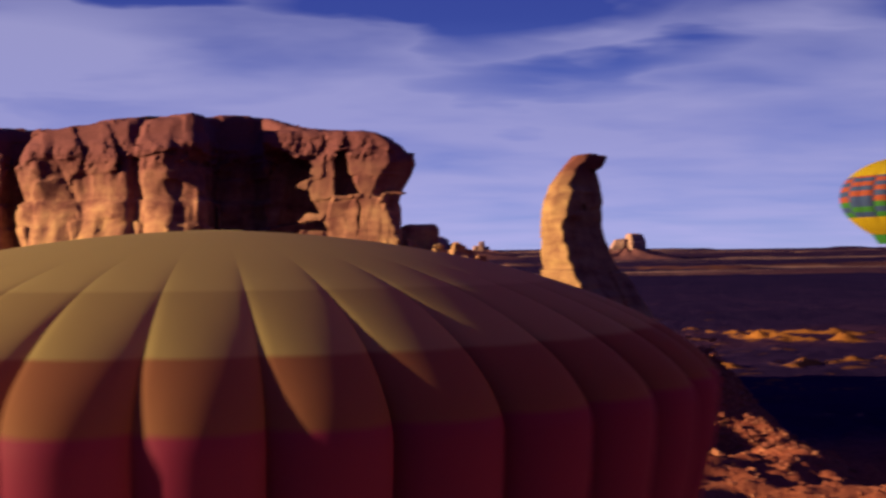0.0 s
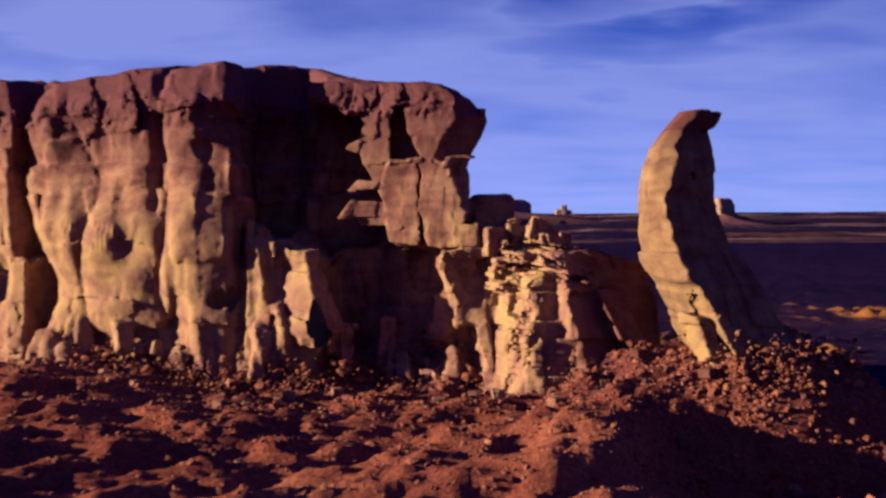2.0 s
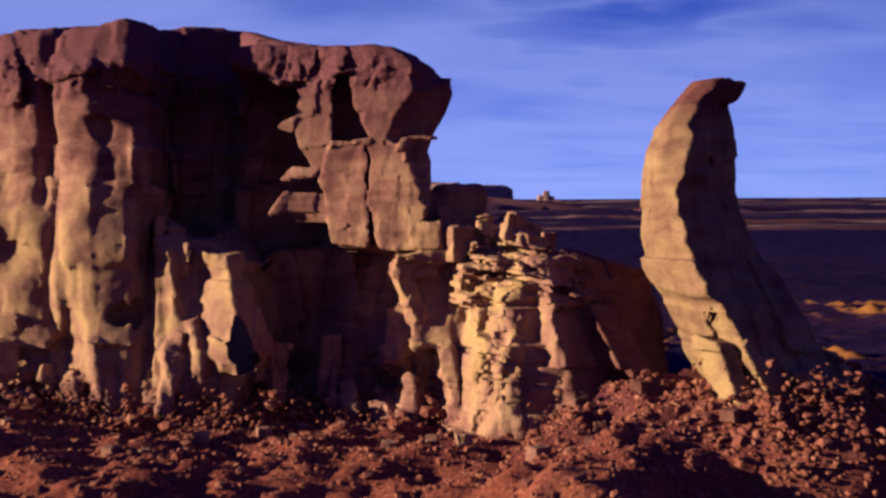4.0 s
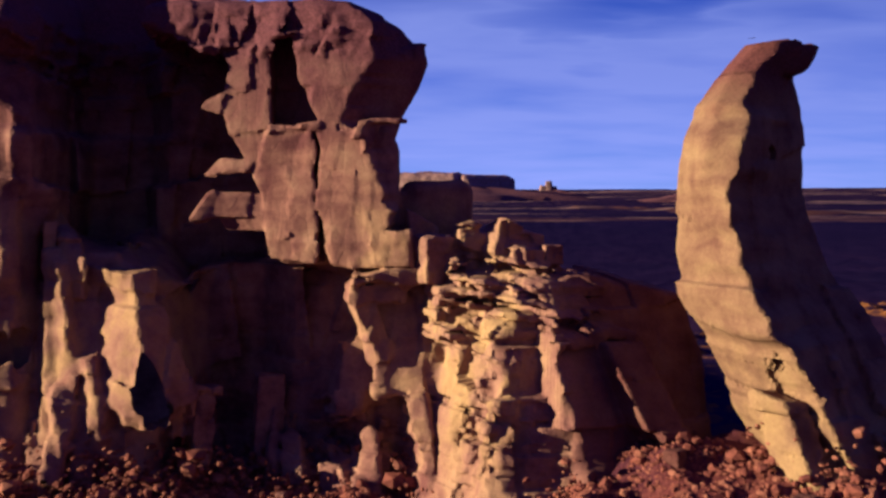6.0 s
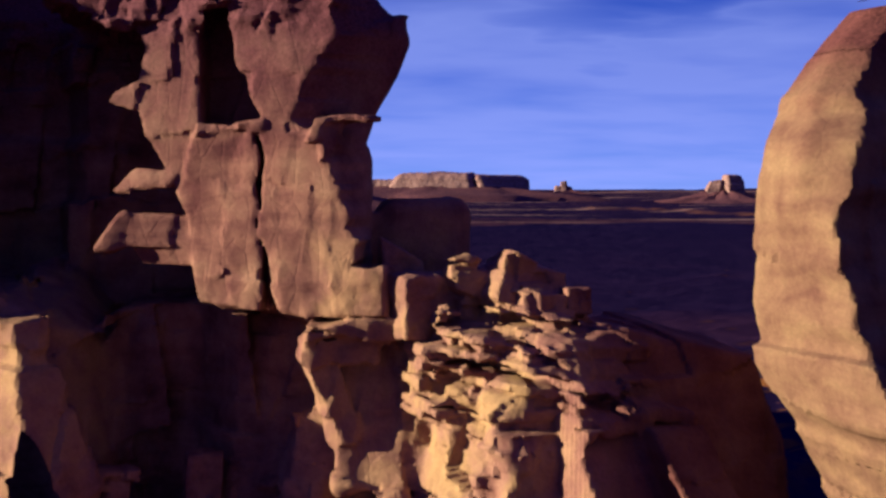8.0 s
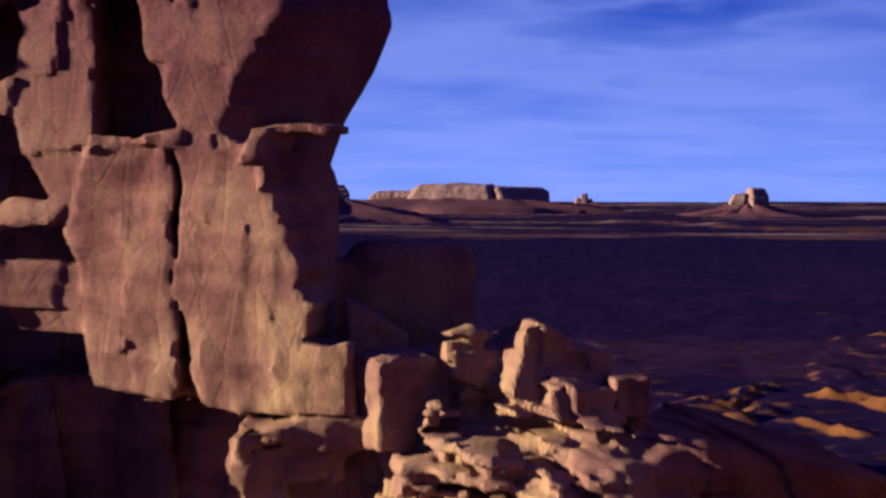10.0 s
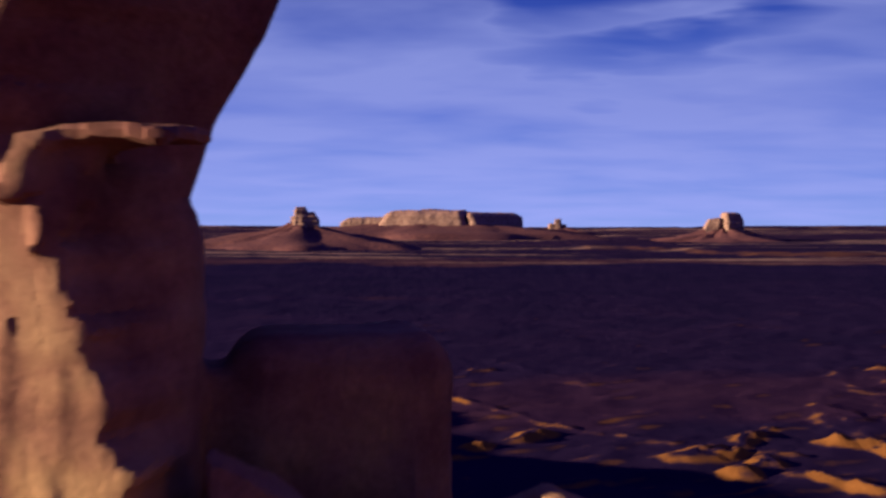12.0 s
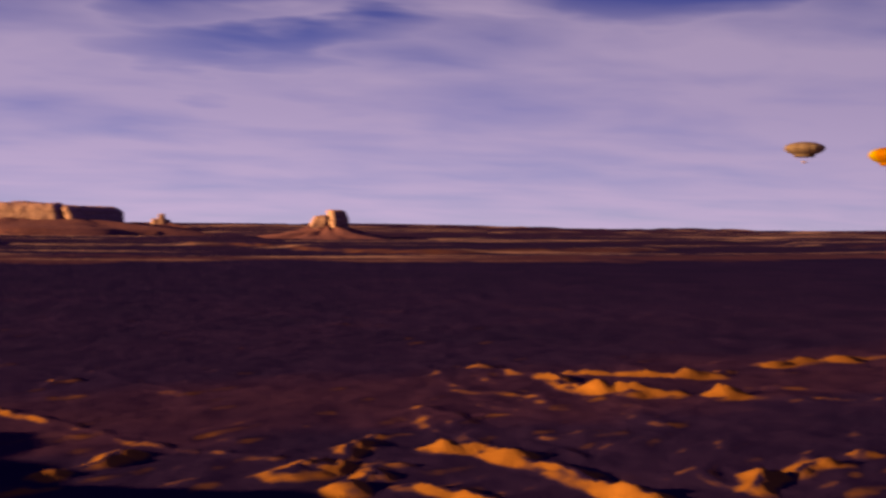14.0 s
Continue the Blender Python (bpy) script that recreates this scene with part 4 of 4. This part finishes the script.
# ---------------------------------------------------------------- far buttes
def butte(name, label, x, y, towers, skirt, seed):
    """A far butte: each tower is (dx, dy, half width, half depth, top, turn); the skirt is (half width, half depth, height)."""
    thing = tagged(new(name), label, "butte")
    thing.location = (x, y, 0)
    g = float(ground_height(np.array([x]), np.array([y]))[0]) - 3
    w, dpt, hgt = skirt
    us, ths = np.linspace(0, 1, 14), np.linspace(0, 2 * math.pi, 72, endpoint=False)
    u, th = np.meshgrid(us, ths, indexing="ij")
    r = (1 - u) ** 1.5 + 0.07 * u
    n = 1.6 * fbm(np.cos(th) * 2.6 + seed, np.sin(th) * 2.6, u * 1.5, 5, 0.6)
    vx, vy = np.cos(th) * w * r * (1 + 0.16 * n), np.sin(th) * dpt * r * (1 + 0.16 * n)
    verts = np.stack([vx, vy, np.where(u > 0, g + hgt * u + 2 * n, ground_height(x + vx, y + vy) - 6)], -1).reshape(-1, 3)
    i, j = np.meshgrid(np.arange(13), np.arange(72), indexing="ij")
    a, b = (i * 72 + j).ravel(), (i * 72 + (j + 1) % 72).ravel()
    part("talus_skirt", mesh_from("talus_skirt", verts, np.stack([a, b, b + 72, a + 72], 1), HAZED_TALUS), thing)
    for dx, dy, hw, hd, top, turn in towers:
        def f(px, py, pz):
            grow = 1 + (0.004 if hw > 40 else 0.013) * (top - pz)
            return box_distance(px / grow, py / grow, pz, (dx, dy, g + 0.5 * (top - g)), (hw, hd, 0.5 * (top - g)), turn, round_=0.3 * min(hw, hd))
        h = max(1.8, hw / 40)
        reach = max(hw, hd) * 1.25 + 6
        me = field_mesh("tower", f, (dx - reach, dy - reach, g + hgt * 0.2), (dx + reach, dy + reach, top + 6), h, HAZED_ROCK,
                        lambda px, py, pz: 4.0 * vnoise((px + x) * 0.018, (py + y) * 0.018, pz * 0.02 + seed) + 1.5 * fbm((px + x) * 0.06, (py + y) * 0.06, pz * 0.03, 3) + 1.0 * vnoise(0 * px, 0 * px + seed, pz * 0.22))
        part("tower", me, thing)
    return thing


butte("butte", "distant stepped sandstone butte with a slender tower", 442, 3675, [(0, 0, 8, 8, 113, 0), (-15, 0, 9, 9, 99, 0), (14, 4, 10, 9, 96, 0)], (230, 120, 32), 1.0)
butte("table_mesa", "wide flat-topped distant red mesa", 70, 3500, [(-22, 10, 112, 70, 137, -14), (136, 0, 84, 62, 131, 24), (-190, 40, 70, 46, 116, -10)], (560, 260, 56), 2.0)
butte("twin_butte", "distant twin-towered butte on a talus cone", 772, 2996, [(17, 0, 18, 17, 124, 8), (-24, 2, 15, 14, 113, 0)], (230, 150, 46), 3.0)
butte("horn_butte", "distant horned butte with a long red slope", -244, 2686, [(0, 0, 12, 11, 131, 10), (20, 0, 12, 10, 119, 0), (-12, 4, 9, 8, 112, 0)], (330, 170, 56), 4.0)


# ---------------------------------------------------------------- balloons
def cloth_material(name, colour, weave=True):
    m, nt, b, pos = material(name)
    n = noise_tex(nt, pos, 0.7, 5.0)
    col = mix(nt, ramp(nt, n, [(0.3, 0.0), (0.7, 0.35)]), (*colour, 1), (*[c * 0.78 for c in colour], 1))
    nt.links.new(col, b.inputs["Base Color"])
    b.inputs["Roughness"].default_value = 0.7
    b.inputs["Specular IOR Level"].default_value = 0.08
    set_bump(nt, b, noise_tex(nt, pos, 0.35, 2.0), 0.10, 0.2)
    through_cloth = nd(nt, "ShaderNodeBsdfTranslucent", {0: (*[min(0.9, 0.05 + c * 1.4) for c in colour], 1)})
    both = nd(nt, "ShaderNodeMixShader", {0: 0.55, 1: b.outputs[0], 2: through_cloth.outputs[0]})
    nt.links.new(both.outputs[0], [n for n in nt.nodes if n.bl_idname == "ShaderNodeOutputMaterial"][0].inputs[0])
    return m


def wicker_material():
    m, nt, b, pos = material("wicker")
    w = nd(nt, "ShaderNodeTexWave", {"Vector": pos, "Scale": 6.0, "Distortion": 1.0}).outputs[0]
    nt.links.new(ramp(nt, w, [(0.2, (0.0816, 0.0408, 0.017)), (0.8, (0.204, 0.1156, 0.0476))]), b.inputs["Base Color"])
    b.inputs["Roughness"].default_value = 0.8
    set_bump(nt, b, w, 0.8, 0.05)
    return m


WICKER = wicker_material()
BANDS = {n: cloth_material(n, c) for n, c in (("tan_cloth", (0.2812, 0.2304, 0.1387)), ("ochre_cloth", (0.2294, 0.1764, 0.1095)), ("rust_cloth", (0.1628, 0.0634, 0.0511)), ("plum_cloth", (0.1554, 0.0108, 0.0657)),
         ("yellow_cloth", (0.3197, 0.2281, 0.0126)), ("blue_cloth", (0.0256, 0.0498, 0.2102)), ("coral_cloth", (0.2344, 0.0498, 0.042)), ("green_cloth", (0.0213, 0.1244, 0.042)), ("orange_cloth", (0.3069, 0.1161, 0.0084)), ("brown_cloth", (0.20, 0.145, 0.16)), ("umber_cloth", (0.16, 0.11, 0.125)))}


def balloon(label, centre, radius, gores, colour_at, mats, flat=0.9, full=0.92, deep=1.35, bulge=0.09):
    """A hot-air balloon: an envelope of bulging gores, each a part, with crown, skirt, cables and basket. colour_at(gore, u): index of the cloth."""
    thing = tagged(new("hot_air_balloon"), label, "hot air balloon", group="balloons over the valley")
    thing.location = centre
    us = np.linspace(0.012, 1, 46)
    ang = us * radians(138)
    # rounded dome above the widest ring, tapering below
    sn, cs = np.abs(np.sin(ang)), np.abs(np.cos(ang))
    below = np.maximum(0, ang - math.pi / 2)
    rad = np.where(ang < math.pi / 2, sn ** full, np.abs(np.cos(below * 1.18)) ** 0.9)
    hgt = np.where(ang < math.pi / 2, flat * cs ** full, -deep * np.sin(below))
    kinds = {}
    for g in range(gores):
        key = tuple(colour_at(g, u) for u in us[:-1])
        if key not in kinds:
            half = math.pi / gores
            th = half * np.array([-1, -0.93, -0.72, -0.4, 0, 0.4, 0.72, 0.93, 1])
            puff = np.abs(np.cos(th / half * math.pi / 2)) ** 0.5 - 0.45
            verts = np.array([(radius * r * (1 + bulge * r ** 5 * p) * math.cos(a), radius * r * (1 + bulge * r ** 5 * p) * math.sin(a), radius * h) for r, h in zip(rad, hgt) for a, p in zip(th, puff)])
            i, j = np.meshgrid(np.arange(45), np.arange(8), indexing="ij")
            a0 = (i * 9 + j).ravel()
            me = mesh_from("gore", verts, np.stack([a0, a0 + 9, a0 + 10, a0 + 1], 1), None)
            for m in mats:
                me.materials.append(m)
            me.polygons.foreach_set("material_index", np.repeat(np.array(key, np.int32), 8))
            me.update()
            kinds[key] = me
        ob = part("gore", kinds[key], thing)
        ob.rotation_euler = (0, 0, 2 * math.pi * (g + 0.5) / gores)
    low = radius * float(hgt[-1])
    mouth = radius * float(rad[-1])

    def ring(name, z0, z1, r0, r1, mat, wall=0.03, lid=False):
        bm = bmesh.new()
        rows = [(r0, z0), (r1, z1), (r1 - wall * radius, z1), (r0 - wall * radius, z0)]
        loops = [[bm.verts.new((r * math.cos(t), r * math.sin(t), z)) for t in np.linspace(0, 2 * math.pi, 24, endpoint=False)] for r, z in rows]
        for la, lb in zip(loops, loops[1:] + loops[:1]):
            for k in range(24):
                bm.faces.new((la[k], la[(k + 1) % 24], lb[(k + 1) % 24], lb[k]))
        if lid:
            bm.faces.new(loops[0])
        me = bpy.data.meshes.new(name)
        bm.to_mesh(me)
        bm.free()
        me.materials.append(mat)
        return part(name, me, thing)

    ring("skirt", low, low - 0.14 * radius, mouth, mouth * 0.85, mats[-1])
    top = low - 0.36 * radius
    ring("basket", top - 0.10 * radius, top, 0.085 * radius, 0.10 * radius, WICKER, 0.012, True)
    for k in range(4):
        t = math.pi / 4 + k * math.pi / 2
        p, q = Vector((0.09 * radius * math.cos(t), 0.09 * radius * math.sin(t), top)), Vector((mouth * 0.85 * math.cos(t), mouth * 0.85 * math.sin(t), low - 0.14 * radius))
        cv = bpy.data.curves.new("cable", "CURVE")
        cv.dimensions, cv.bevel_depth = "3D", 0.004 * radius
        sp = cv.splines.new("POLY")
        sp.points.add(1)
        sp.points[0].co, sp.points[1].co = (*p, 1), (*q, 1)
        cv.materials.append(WICKER)
        part("cable", cv, thing)
    cap = bmesh.new()
    bmesh.ops.create_circle(cap, cap_ends=True, radius=radius * 0.06, segments=24)
    me = bpy.data.meshes.new("crown")
    cap.to_mesh(me)
    cap.free()
    me.materials.append(mats[0])
    part("crown", me, thing).location = (0, 0, radius * flat * 0.999)
    return thing


B = BANDS
balloon("tan, rust and plum banded hot air balloon, lit on one side", (-23.2, -120.5, 68.4), 16.6, 36,
        lambda g, u: 0 if u < 0.32 else 1 if u < 0.452 else 2 if u < 0.60 else 3, [B["tan_cloth"], B["ochre_cloth"], B["rust_cloth"], B["plum_cloth"]], 0.302, 1.13, 0.95, 0.06)
patchwork = [B["yellow_cloth"], B["blue_cloth"], B["coral_cloth"], B["green_cloth"]]
balloon("yellow balloon with blue, coral and green checks", (67.0, 6.0, 80.6), 10.0, 24,
        lambda g, u: 0 if u < 0.44 or u > 0.82 else (1, 2)[(g // 2 + int(u * 22)) % 2] if u < 0.68 else (3, 1)[(g // 2 + int(u * 22)) % 2], patchwork, 0.62, 0.9, 0.75)
balloon("small brown hot air balloon far over the plain", (394, 668, 130), 9.5, 20, lambda g, u: (0, 1)[g % 2], [B["brown_cloth"], B["umber_cloth"]], 0.34, 0.9, 0.42)
balloon("small yellow-orange hot air balloon far over the plain", (430, 647, 127), 10.5, 20, lambda g, u: (0, 1)[(g // 2) % 2], [B["yellow_cloth"], B["orange_cloth"]], 0.36, 0.9, 0.5)
